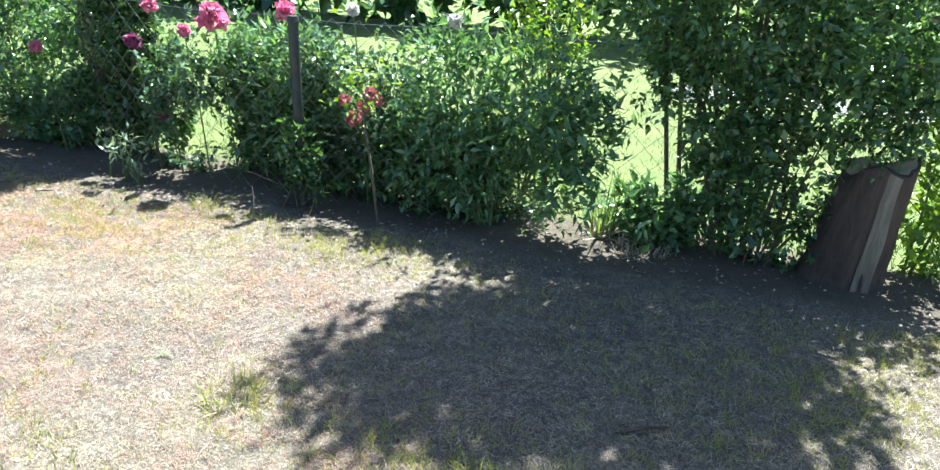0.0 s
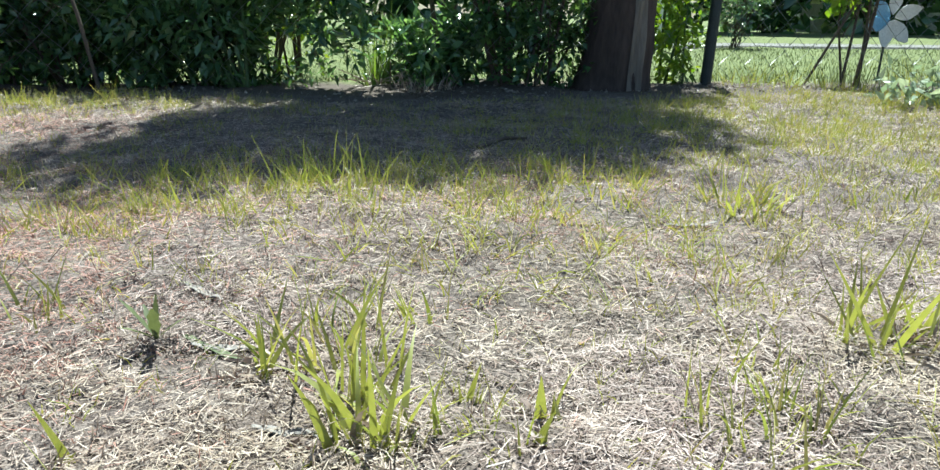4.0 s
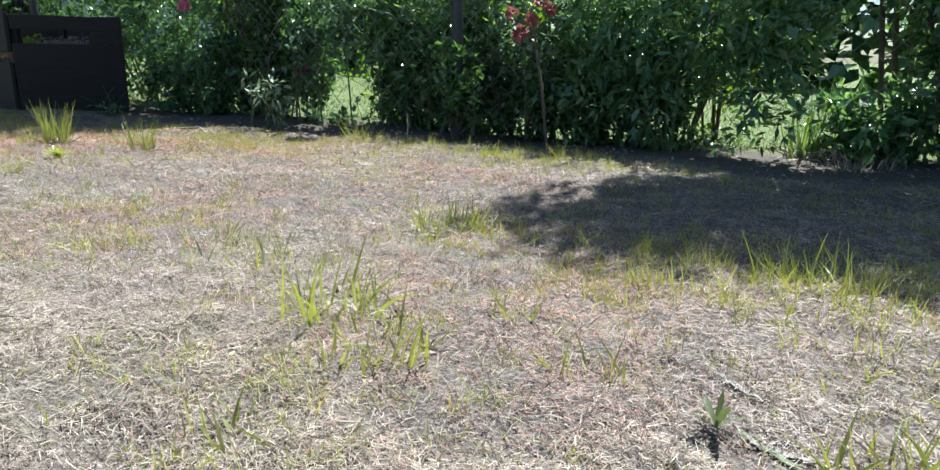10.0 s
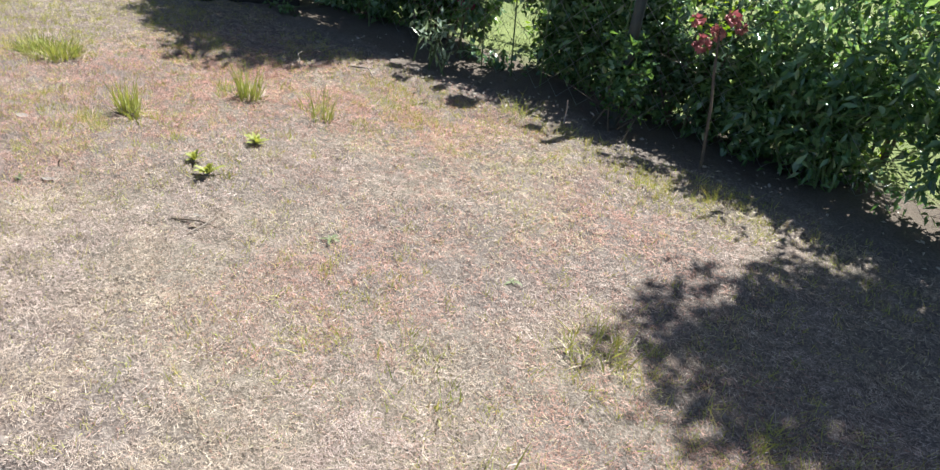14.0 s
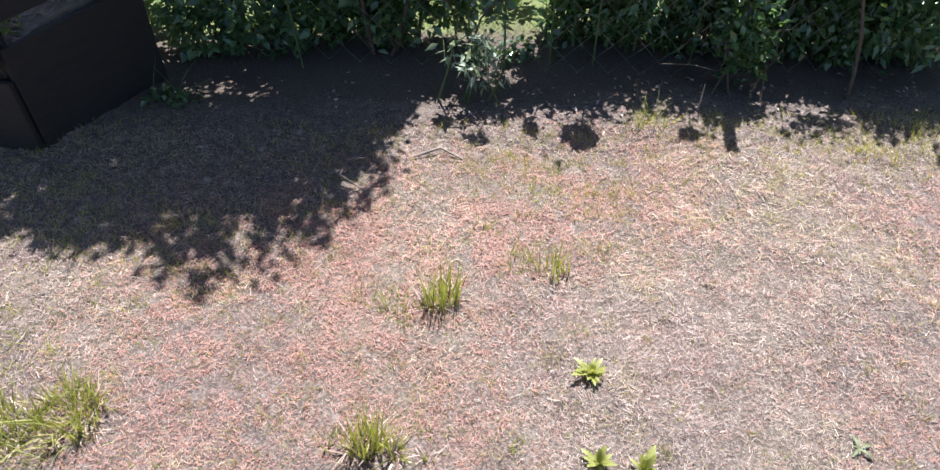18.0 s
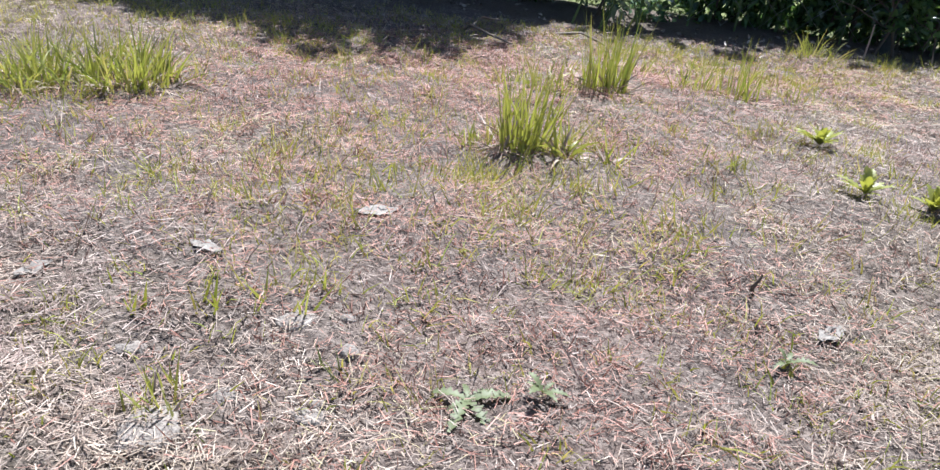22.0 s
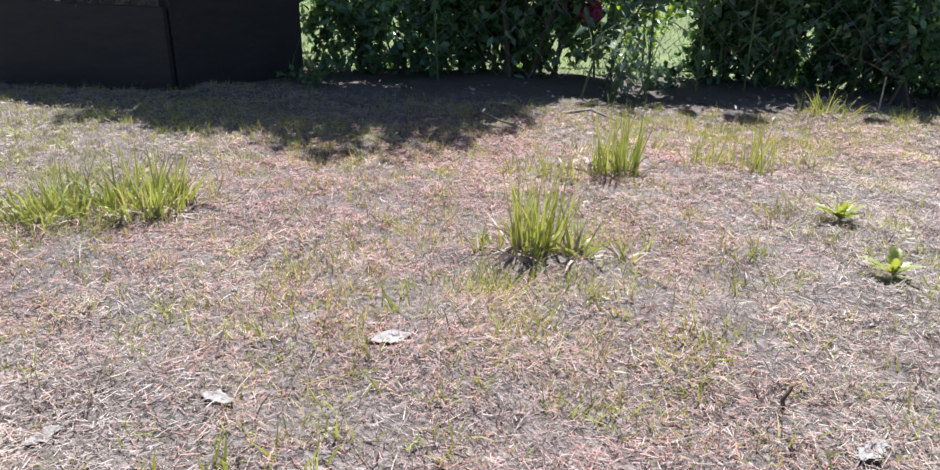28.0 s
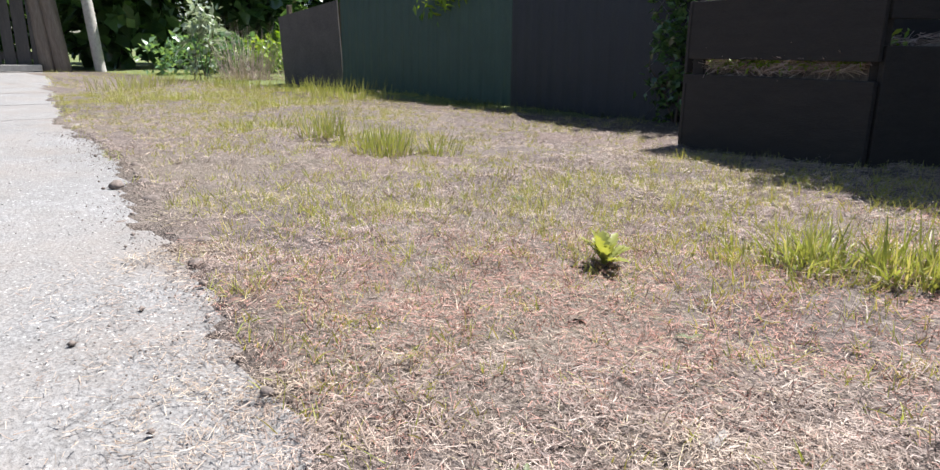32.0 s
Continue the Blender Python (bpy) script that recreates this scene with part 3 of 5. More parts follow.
        rad.append([r0, r0 * 0.85, r0 * 0.65, r0 * 0.45, r0 * 0.2])
        for q in range(3):
            f = rng.uniform(0.3, 0.85)
            p0 = s.lerp(t, f)
            p1 = p0 + Vector((rng.normal() * 0.14, rng.normal() * 0.14, rng.uniform(0.05, 0.2)))
            paths.append([p0, p0.lerp(p1, 0.5) + Vector((0, 0, 0.015)), p1])
            rad.append([r0 * 0.4, r0 * 0.3, r0 * 0.12])
    if group:
        V, F = tubes(paths, rad, 5)
        tagged(fast("branchwork", V, F, twig, root, True), kind="stuff")
    else:
        for k in range(0, len(paths), 4):
            V, F = tubes(paths[k:k + 4], rad[k:k + 4], 5)
            fast("stem", V, F, twig, root, True)
    return root


def bloom(x, y, z, r, mat, name="flower", label="", petals=60, seed=1, stem_to=None):
    """A full double flower head on its stalk."""
    root = empty(name, x, y, 0, label=label, category="flower")
    rng = np.random.default_rng(seed)
    np.random.seed(seed)
    d = unit(rng.normal(size=(petals, 3)) + np.array([0, -0.2, 0.35]))
    pos = d * r * 0.35 + np.array([0, 0, z])
    V, F = leaves(pos, d + rng.normal(size=d.shape) * 0.5, r * rng.uniform(0.5, 0.85, petals), r * rng.uniform(0.6, 1.0, petals), 0.5, up=d + rng.normal(size=d.shape) * 0.4)
    fast("flower_head", V, F, mat, root)
    sx, sy = stem_to or (0.05, 0.05)
    V, F = tubes([[(sx, sy, -0.02), (sx * 0.6, sy * 0.6, z * 0.5), (0, 0, z)]], [[0.005, 0.004, 0.003]], 5)
    fast("stalk", V, F, M_STEM, root, True)
    return root


# big shrub that grows round the stump; the added crown after it shades the lawn
bush("shrub", "tall dark green small-leaved shrub beside the stump", "shrub", -0.8, 0.25,
     [(0.0, 0.0, 0.3, 0.24, 0.2, 0.32), (-0.1, 0, 0.7, 0.36, 0.26, 0.32), (0.3, 0.05, 0.72, 0.34, 0.26, 0.3), (-0.15, 0, 1.1, 0.48, 0.36, 0.36), (0.38, 0.05, 1.1, 0.48, 0.36, 0.36), (0.62, 0.12, 0.85, 0.24, 0.2, 0.3), (0.18, 0.05, 0.2, 0.26, 0.16, 0.22), (-0.12, -0.02, 0.45, 0.26, 0.2, 0.3), (0.45, 0.15, 0.45, 0.2, 0.12, 0.35), (-0.5, 0, 1.15, 0.3, 0.25, 0.3), (-0.42, 0, 0.82, 0.2, 0.2, 0.16)],
     23000, (0.044, 0.026), M_SHRUB, 14, 11, hollow=0.25, clump=5, thin=0.8)
# unseen crown above the view, its blobs set to throw the lawn's shade
bush("lawn_shade_crown", "unseen leafy crown added above the shrub to shade the lawn", "shrub", -0.85, 0.5,
     [(-0.13, -0.2, 2.14, 0.6, 0.42, 0.52), (0.29, -0.2, 2.14, 0.41, 0.42, 0.52), (-0.38, -0.22, 2.68, 0.7, 0.45, 0.52), (0.29, -0.22, 2.68, 0.51, 0.45, 0.52), (-0.08, -0.22, 3.15, 0.85, 0.45, 0.48), (-0.63, -0.22, 3.14, 0.5, 0.4, 0.45), (-0.68, -0.2, 2.27, 0.3, 0.3, 0.36), (0.07, -0.25, 1.6, 0.75, 0.3, 0.27), (-0.72, 0.2, 1.9, 0.3, 0.26, 0.26)],
     27000, (0.055, 0.034), M_SHRUB, 10, 12, hollow=0.1, clump=6, thin=0.86)
bush("leafy_bush", "light green leafy bush between stump and post", "bush", -0.02, 0.42,
     [(0, 0, 0.3, 0.15, 0.12, 0.28), (0.03, 0, 0.6, 0.14, 0.12, 0.22), (0.05, 0, 0.15, 0.15, 0.1, 0.15)], 1700, (0.045, 0.03), M_LIME, 6, 13, M_STEM, 0.3)
# peonies and roses along the fence
bush("peony_bush", "tall leafy peony bush against the wire fence", "bush", -2.0, 0.1,
     [(-0.15, 0, 0.3, 0.3, 0.2, 0.28), (-0.2, 0.03, 0.62, 0.3, 0.22, 0.32), (0.2, 0, 0.62, 0.3, 0.2, 0.3), (0.32, -0.02, 0.3, 0.2, 0.15, 0.26), (-0.35, 0, 0.35, 0.2, 0.18, 0.3), (0.42, 0.0, 0.5, 0.2, 0.15, 0.22)],
     10500, (0.062, 0.023), M_PEONY, 14, 21, M_STEM, 0.25, 0.0, 5)
bush("box_bush", "light lime-green bush rising behind the peonies", "bush", -1.92, 0.75,
     [(0, 0, 0.5, 0.3, 0.25, 0.5), (0.02, 0, 0.95, 0.27, 0.22, 0.3), (0.0, 0, 1.18, 0.15, 0.14, 0.14)], 4500, (0.035, 0.02), M_LIME, 8, 22, hollow=0.3)
bush("rose_bush", "rose bush with pale buds growing through the fence", "bush", -2.72, 0.24,
     [(0.1, 0, 0.32, 0.25, 0.16, 0.3), (-0.18, 0, 0.3, 0.2, 0.16, 0.28), (0.12, 0.05, 0.62, 0.2, 0.14, 0.2), (-0.05, 0.05, 0.75, 0.12, 0.1, 0.16), (-0.35, 0.05, 0.25, 0.16, 0.14, 0.25), (-0.28, 0.0, 0.7, 0.2, 0.14, 0.2)],
     6200, (0.042, 0.025), M_ROSE, 10, 31, hollow=0.2, thin=0.8)
bush("peony_bush", "dense peony bush in bloom behind the fence", "bush", -3.4, 0.34,
     [(0.1, 0, 0.3, 0.3, 0.2, 0.3), (0.1, 0, 0.62, 0.34, 0.2, 0.24), (-0.2, 0, 0.6, 0.22, 0.18, 0.22), (-0.15, 0, 0.5, 0.18, 0.16, 0.2), (0.35, 0, 0.4, 0.14, 0.14, 0.3)],
     7200, (0.06, 0.023), M_PEONY, 12, 41, M_STEM, 0.25, 0.0, 5, thin=0.85)
bush("climbing_rose", "tall dark climbing bush on the fence", "bush", -4.42, 0.34,
     [(0, 0, 0.35, 0.24, 0.16, 0.36), (0.0, 0, 0.85, 0.24, 0.16, 0.4), (-0.1, 0.02, 1.3, 0.3, 0.22, 0.3), (0.3, 0, 0.32, 0.16, 0.14, 0.26), (-0.25, 0, 0.3, 0.18, 0.14, 0.28), (0.28, 0, 0.6, 0.14, 0.12, 0.16)],
     11500, (0.048, 0.028), M_SHRUB, 12, 51, hollow=0.1, thin=1.1)
# added foliage out of view, shaped as a blocker for the shade before the bin
bush("bin_shade_crown", "unseen tall leafy crown added to shade the ground by the compost bin", "bush", -4.55, 0.5,
     [(-0.05, -0.15, 1.54, 0.42, 0.35, 0.34), (-0.45, -0.15, 1.4, 0.42, 0.3, 0.29), (-0.55, -0.15, 1.8, 0.45, 0.35, 0.39), (-0.15, -0.18, 1.95, 0.5, 0.4, 0.3), (-0.65, -0.13, 2.1, 0.35, 0.3, 0.26), (-0.75, -0.1, 1.27, 0.25, 0.2, 0.22), (-1.0, -0.1, 1.37, 0.3, 0.28, 0.3), (-0.35, -0.1, 1.25, 0.6, 0.25, 0.2), (0.1, -0.1, 1.15, 0.3, 0.2, 0.2), (-0.9, -0.05, 1.15, 0.3, 0.2, 0.2)],
     17000, (0.054, 0.035), M_ROSE, 8, 52, hollow=0.1, clump=6, thin=1.0)
bush("hedge_bush", "bright leafy bush beside the compost bin", "bush", -4.98, 0.36,
     [(0, 0, 0.16, 0.3, 0.16, 0.2), (0.2, 0.05, 0.5, 0.22, 0.12, 0.22), (-0.1, 0.1, 0.5, 0.2, 0.1, 0.16), (-0.15, 0, 0.28, 0.2, 0.14, 0.14), (0.2, 0, 0.3, 0.2, 0.14, 0.16), (0.05, 0, 0.14, 0.34, 0.18, 0.14), (0.0, 0.15, 0.72, 0.34, 0.14, 0.1), (-0.24, -0.08, 0.2, 0.16, 0.12, 0.2), (-0.24, -0.02, 0.44, 0.15, 0.12, 0.12)],
     9500, (0.05, 0.028), M_PEONY, 10, 61, hollow=0.25)
bush("ivy_bush", "leafy green bush on the fence behind the compost bin", "bush", -5.8, 0.75,
     [(0, 0, 0.5, 0.5, 0.25, 0.5), (-0.6, 0.1, 0.5, 0.5, 0.25, 0.5), (0.35, 0, 0.65, 0.3, 0.2, 0.3), (-0.2, 0, 0.95, 0.3, 0.2, 0.25)],
     6500, (0.055, 0.036), M_SHRUB, 10, 71, hollow=0.2)
for i, (x, y, w, h) in enumerate([(-2.25, 0.3, 0.34, 0.34), (-2.75, 0.3, 0.3, 0.3), (-3.2, 0.42, 0.3, 0.34), (-3.52, 0.4, 0.22, 0.32), (-4.52, 0.42, 0.26, 0.4), (-3.05, 0.3, 0.26, 0.36), (-2.45, 0.22, 0.28, 0.36), (-2.0, 0.3, 0.3, 0.4)]):
    bush("undergrowth", "dark leafy undergrowth at the foot of the fence", "bush", x, y, [(0, 0, h * 0.5, w, 0.17, h * 0.62), (w * 0.4, 0, h * 0.8, w * 0.6, 0.14, h * 0.6), (-w * 0.4, 0, h * 0.7, w * 0.6, 0.14, h * 0.6)], 2300, (0.045, 0.026), M_SHRUB, 5, 160 + i, hollow=0.1, thin=1.0)
bush("ivy_bush", "dark ivy between the compost bin and the screen", "bush", -6.82, 0.42, [(0, 0, 0.25, 0.2, 0.12, 0.28), (0.02, 0, 0.6, 0.2, 0.12, 0.3), (0.25, 0.1, 0.4, 0.2, 0.1, 0.4)], 3000, (0.05, 0.034), M_SHRUB, 6, 180, hollow=0.1, thin=1.0)
bush("rose_shoot", "dark leafy shoots at the foot of the fence post", "bush", -2.97, -0.12, [(0, 0.04, 0.3, 0.12, 0.05, 0.15), (0.04, 0.03, 0.16, 0.1, 0.05, 0.1)], 650, (0.042, 0.025), M_SHRUB, 3, 181, hollow=0.1, thin=1.0)
bush("rose_shoot", "leafy rose shoot beside the gap in the bushes", "bush", -3.985, 0.1, [(0, 0, 0.3, 0.065, 0.05, 0.1), (0.02, 0, 0.4, 0.05, 0.04, 0.08)], 260, (0.04, 0.025), M_ROSE, 2, 182, hollow=0.1, thin=1.0)
bush("young_rose", "leafy rose shoots over the gap in the bushes", "bush", -3.86, 0.2, [(0, 0, 0.62, 0.22, 0.14, 0.22), (-0.1, 0, 0.45, 0.16, 0.1, 0.1), (0.12, 0, 0.42, 0.14, 0.1, 0.1), (0, 0.03, 0.05, 0.2, 0.1, 0.08)], 1700, (0.046, 0.028), M_ROSE, 2, 175, hollow=0.15)
bush("lime_shoots", "pale green leafy shoots behind the wire netting", "bush", -3.84, 0.75, [(0, 0, 0.2, 0.2, 0.12, 0.18), (0.12, 0.05, 0.35, 0.12, 0.1, 0.14), (-0.25, 0, 0.32, 0.12, 0.1, 0.16)], 420, (0.05, 0.03), M_LIME, 4, 183, M_STEM, 0.3)
bush("ground_ivy", "small bright leaves at the foot of the compost bin", "plant", -5.2, -0.12, [(-0.04, 0, 0.03, 0.11, 0.04, 0.025)], 60, (0.034, 0.024), M_PEONY, 3, 184, M_STEM, 0.2, thin=1.0)
bush("low_plant", "low leafy plants in the gap under the fence", "plant", -1.2, 0.26,
     [(0, 0, 0.1, 0.22, 0.14, 0.12), (0.15, 0.05, 0.15, 0.14, 0.12, 0.14), (-0.1, 0.1, 0.14, 0.1, 0.1, 0.12)], 2200, (0.07, 0.028), M_PEONY, 5, 81, M_STEM, 0.2)
bush("vine_tree", "small vine on short twisted stems beside the fence", "tree", 0.83, 0.36,
     [(0.0, 0, 0.5, 0.16, 0.13, 0.16), (0.06, 0, 0.72, 0.21, 0.16, 0.2), (0.2, 0, 1.0, 0.19, 0.16, 0.2), (-0.05, 0, 0.66, 0.15, 0.1, 0.1), (0.2, 0, 0.8, 0.15, 0.1, 0.12)], 3300, (0.046, 0.038), M_LIME, 5, 91, M_TWIG, 0.2)
bush("silver_plant", "pale silver-leaved plant at the edge of the bed", "plant", -4.07, -0.12,
     [(-0.05, 0, 0.21, 0.12, 0.08, 0.06), (-0.09, 0, 0.26, 0.07, 0.06, 0.04), (0.07, 0, 0.12, 0.09, 0.07, 0.06), (0.03, 0, 0.2, 0.07, 0.06, 0.05), (0.08, 0, 0.15, 0.07, 0.06, 0.04)], 190, (0.058, 0.018), M_PALE, 5, 95, M_STEM, 0.3, 0.5)
bush("flowering_weed", "low pale flowering weed in the grass", "plant", 0.58, -0.55,
     [(0, 0, 0.06, 0.2, 0.15, 0.07), (0.12, -0.05, 0.1, 0.1, 0.1, 0.08)], 420, (0.05, 0.025), M_PALE, 5, 96, M_STEM, 0.2)
for i, (x, z, r, m, lab) in enumerate([
        (-3.556, 0.895, 0.085, M_PETAL, "large full pink peony bloom"), (-3.95, 0.935, 0.05, M_PETAL, "pink peony bloom"), (-3.12, 0.96, 0.055, M_PETAL, "pink peony bloom over the post"),
        (-3.75, 0.815, 0.04, M_PETAL, "pink peony bloom"), (-4.1, 0.728, 0.05, M_PETAL_PURPLE, "dull purple bloom"), (-2.74, 0.99, 0.035, M_PETAL_WHITE, "small white bloom"),
        (-2.22, 0.98, 0.04, M_PETAL_WHITE, "small white bloom"), (-4.82, 0.638, 0.04, M_PETAL, "pink and white bloom")]):
    bloom(x, 0.1, z, r, m, label=lab + " on a thin stalk", seed=500 + i)
bloom(-4.145, 0.3, 0.285, 0.058, M_PETAL_RED, label="dark red peony bloom low in the bed", seed=520)


def standard_rose():
    root = empty("standard_rose", -2.5, -0.15, 0, label="standard rose on a thin bare stem with faded red blooms", category="rose")
    V, F = tubes([[(0.02, 0, -0.03), (0.0, 0, 0.12), (-0.03, 0.02, 0.28), (-0.07, 0.05, 0.42), (-0.12, 0.1, 0.62)]], [[0.008, 0.007, 0.007, 0.006, 0.004]], 7)
    fast("stem", V, F, M_TWIG, root, True)
    rng = np.random.default_rng(7)
    np.random.seed(7)
    for k, (x, z, r) in enumerate([(-0.21, 0.585, 0.036), (-0.165, 0.5, 0.045), (-0.07, 0.63, 0.04), (-0.12, 0.56, 0.04), (-0.03, 0.6, 0.03)]):
        d = unit(rng.normal(size=(36, 3)))
        V, F = leaves(d * r * 0.4 + np.array([x, 0.1, z]), d + rng.normal(size=d.shape) * 0.5, r * rng.uniform(0.5, 0.8, 36), r * rng.uniform(0.6, 0.9, 36), 0.5, up=d)
        fast("flower_head", V, F, M_PETAL_FADED, root)
    n = 90
    p = rng.normal(size=(n, 3)) * np.array([0.09, 0.06, 0.1]) + np.array([-0.12, 0.1, 0.68])
    V, F = leaves(p, rng.normal(size=(n, 3)), rng.uniform(0.025, 0.045, n), rng.uniform(0.015, 0.028, n))
    tagged(fast("foliage", V, F, M_LIME, root), kind="stuff")


standard_rose()


# ---- tree stump ----
def stump():
    root = empty("tree_stump", -0.365, 0.25, 0, label="weathered cut tree stump with a bare split side", category="stump")
    rng = random.Random(2)
    def shell(r0, r1, h, a0, a1, lean, seed, cap):
        bm = bmesh.new()
        n, k = 18, 44
        full = abs(a1 - a0 - 2 * math.pi) < 0.01
        rings = []
        for i in range(n + 1):
            f = i / n
            ring = []
            for j in range(k if full else k + 1):
                a = a0 + (a1 - a0) * j / k
                flare = 1 + 0.1 * max(0, 1 - f * 5) ** 2
                ridge = 1 + 0.045 * math.sin(a * 13 + seed + 1.5 * math.sin(f * 5)) + 0.1 * noise.noise(Vector((math.cos(a) * 3.2, math.sin(a) * 3.2, f * 1.6 + seed))) + 0.06 * noise.noise(Vector((math.cos(a) * 9, math.sin(a) * 9, f * 3)))
                r = (r0 + (r1 - r0) * f) * flare * ridge
                z = f * h + (0.03 * math.sin(a * 3 + seed) + 0.03 * math.cos(a) if i > n - 3 else 0) * (i - n + 3) / 3 - 0.03
                ring.append(bm.verts.new((r * math.cos(a) + lean * f, r * math.sin(a) * 0.85, z)))
            rings.append(ring)
        for a, b in zip(rings, rings[1:]):
            m = len(a)
            for j in range(m if full else m - 1):
                bm.faces.new((a[j], a[(j + 1) % m], b[(j + 1) % m], b[j]))
        for f in bm.faces:
            f.smooth = True
        return bm, rings
    bm, rings = shell(0.172, 0.132, 0.55, 0, 2 * math.pi, 0.05, 1, True)
    c = bm.verts.new(sum((v.co for v in rings[-1]), Vector()) / len(rings[-1]))
    for p, q in zip(rings[-1], rings[-1][1:] + rings[-1][:1]):
        bm.faces.new((c, p, q))
    part("trunk", bm, M_BARK, root)
    # bare strip where the bark has come away, towards the right of the front
    bm, rings = shell(0.1755, 0.1355, 0.54, radians(-84), radians(-58), 0.05, 1, False)
    part("bare_wood", bm, M_WOOD, root, "pale bare wood where the bark is gone")
    # sawn top inside the rim of bark
    full, rings = shell(0.172, 0.132, 0.55, 0, 2 * math.pi, 0.05, 1, True)
    rim = [v.co.copy() for v in rings[-1]]
    full.free()
    mid = sum(rim, Vector()) / len(rim)
    bm = bmesh.new()
    hub = bm.verts.new(mid + Vector((0, 0, 0.006)))
    edge = [bm.verts.new(p.lerp(mid, 0.1) + Vector((0, 0, 0.005))) for p in rim]
    for p, q in zip(edge, edge[1:] + edge[:1]):
        bm.faces.new((hub, p, q))
    part("cut_face", bm, M_CUT, root, "grey sawn top")


stump()


# ---- compost bin ----
def compost_bin():
    root = empty("compost_bin", -5.62, -0.45, 0, label="dark stained wooden compost bin with slots full of dry stalks", category="compost bin")
    # corners in plan from the front right one, going round
    A, B, C, D = Vector((0, 0, 0)), Vector((0.303, 0.522, 0)), Vector((-0.48, 0.71, 0)), Vector((-0.78, 0.18, 0))
    T = 0.022

    def board(name, p, q, z0, z1, f0=0.0, f1=1.0, inset=0.0):
        d = (q - p)
        L = d.length
        d.normalize()
        n = Vector((-d.y, d.x, 0))
        mid = p + d * (L * (f0 + f1) / 2) + n * (T / 2 + inset)
        bm = bmesh.new()
        box(bm, mid.x, mid.y, (z0 + z1) / 2, L * (f1 - f0) - 0.004, T, z1 - z0, 0.004, math.degrees(math.atan2(d.y, d.x)))
        return part(name, bm, M_BOARD, root)

    H = 0.575
    inner = (B - A).normalized() * T
    for z0, z1 in ((-0.02, 0.295), (0.355, H)):
        board("front_board", D, A, z0, z1)
    for z0, z1 in ((-0.02, 0.405), (0.485, H - 0.01)):
        board("side_board", A + inner, B, z0, z1)
    board("side_batten", A + inner, B, 0.407, 0.482, 0.68, 1.0)
    for z0, z1 in ((-0.02, 0.26), (0.3, H)):
        board("back_board", B, C, z0, z1)
        board("side_board", C, D, z0, z1)
    for p, q in ((A, Vector((-0.02, 0.07, 0))), (B, Vector((-0.05, -0.02, 0))), (C, Vector((0.05, -0.05, 0))), (D, Vector((0.06, 0.02, 0)))):
        bm = bmesh.new()
        box(bm, p.x + q.x, p.y + q.y, H / 2 - 0.02, 0.045, 0.045, H, 0.004, 20)
        part("corner_post", bm, M_BOARD, root)
    # the heap inside
    bm2 = bmesh.new()
    nx, ny = 20, 14
    top, low = [], []
    for i in range(nx + 1):
        for j in range(ny + 1):
            u, v = 0.06 + 0.88 * i / nx, 0.13 + 0.8 * j / ny
            p = (D.lerp(A, u)).lerp(C.lerp(B, u), v)
            z = 0.325 + 0.03 * noise.noise(Vector((p.x * 6, p.y * 6, 1))) + 0.03 * v + 0.085 * max(0.0, (u - 0.55) / 0.45) * min(1.0, v * 3)
            top.append(bm2.verts.new((p.x, p.y, z)))
    for i in range(nx):
        for j in range(ny):
            k = i * (ny + 1) + j
            bm2.faces.new((top[k], top[k + ny + 1], top[k + ny + 2], top[k + 1]))
    rim = [e for e in bm2.edges if e.is_boundary]
    r = bmesh.ops.extrude_edge_only(bm2, edges=rim)
    for v in [g for g in r["geom"] if isinstance(g, bmesh.types.BMVert)]:
        v.co.z = 0.0
    bmesh.ops.recalc_face_normals(bm2, faces=bm2.faces)
    heap = part("compost_heap", bm2, M_CRUMB)
    heap.matrix_basis = root.matrix_basis.copy()
    tagged(heap, "heap of rotting garden waste inside the bin", "compost", kind="stuff")
    rng = np.random.default_rng(8)
    np.random.seed(8)
    n = 3600
    u, v = rng.uniform(0.08, 0.9, n), rng.random(n) ** 2.6 * 0.86 + 0.06
    a, bq, c, d = (np.array(q) for q in (A, B, C, D))
    base = (d + (a - d) * u[:, None]) * (1 - v[:, None]) + (c + (bq - c) * u[:, None]) * v[:, None]
    base[:, 2] = rng.uniform(0.31, 0.37, n) + 0.04 * v + 0.085 * np.maximum(0, (u - 0.55) / 0.45) * np.minimum(1, v * 3)
    way = np.stack([rng.normal(size=n), rng.normal(size=n) * 0.3, rng.normal(size=n) * 0.25], 1)
    V, F = strips(base, way, rng.uniform(0.025, 0.07, n), rng.uniform(0.0015, 0.005, n), rng.uniform(0, 0.25, n), 3, 0.5)
    tagged(fast("dry_straw", V, F, M_STRAW, heap), kind="stuff")
    n = 1000
    pick = rng.choice(np.argsort(v)[:2400], n)
    V, F = leaves(base[pick] + np.array([0, 0, 0.02]), rng.normal(size=(n, 3)), rng.uniform(0.02, 0.045, n), rng.uniform(0.012, 0.025, n))
    tagged(fast("green_waste", V, F, M_LIME, heap), kind="stuff")


compost_bin()


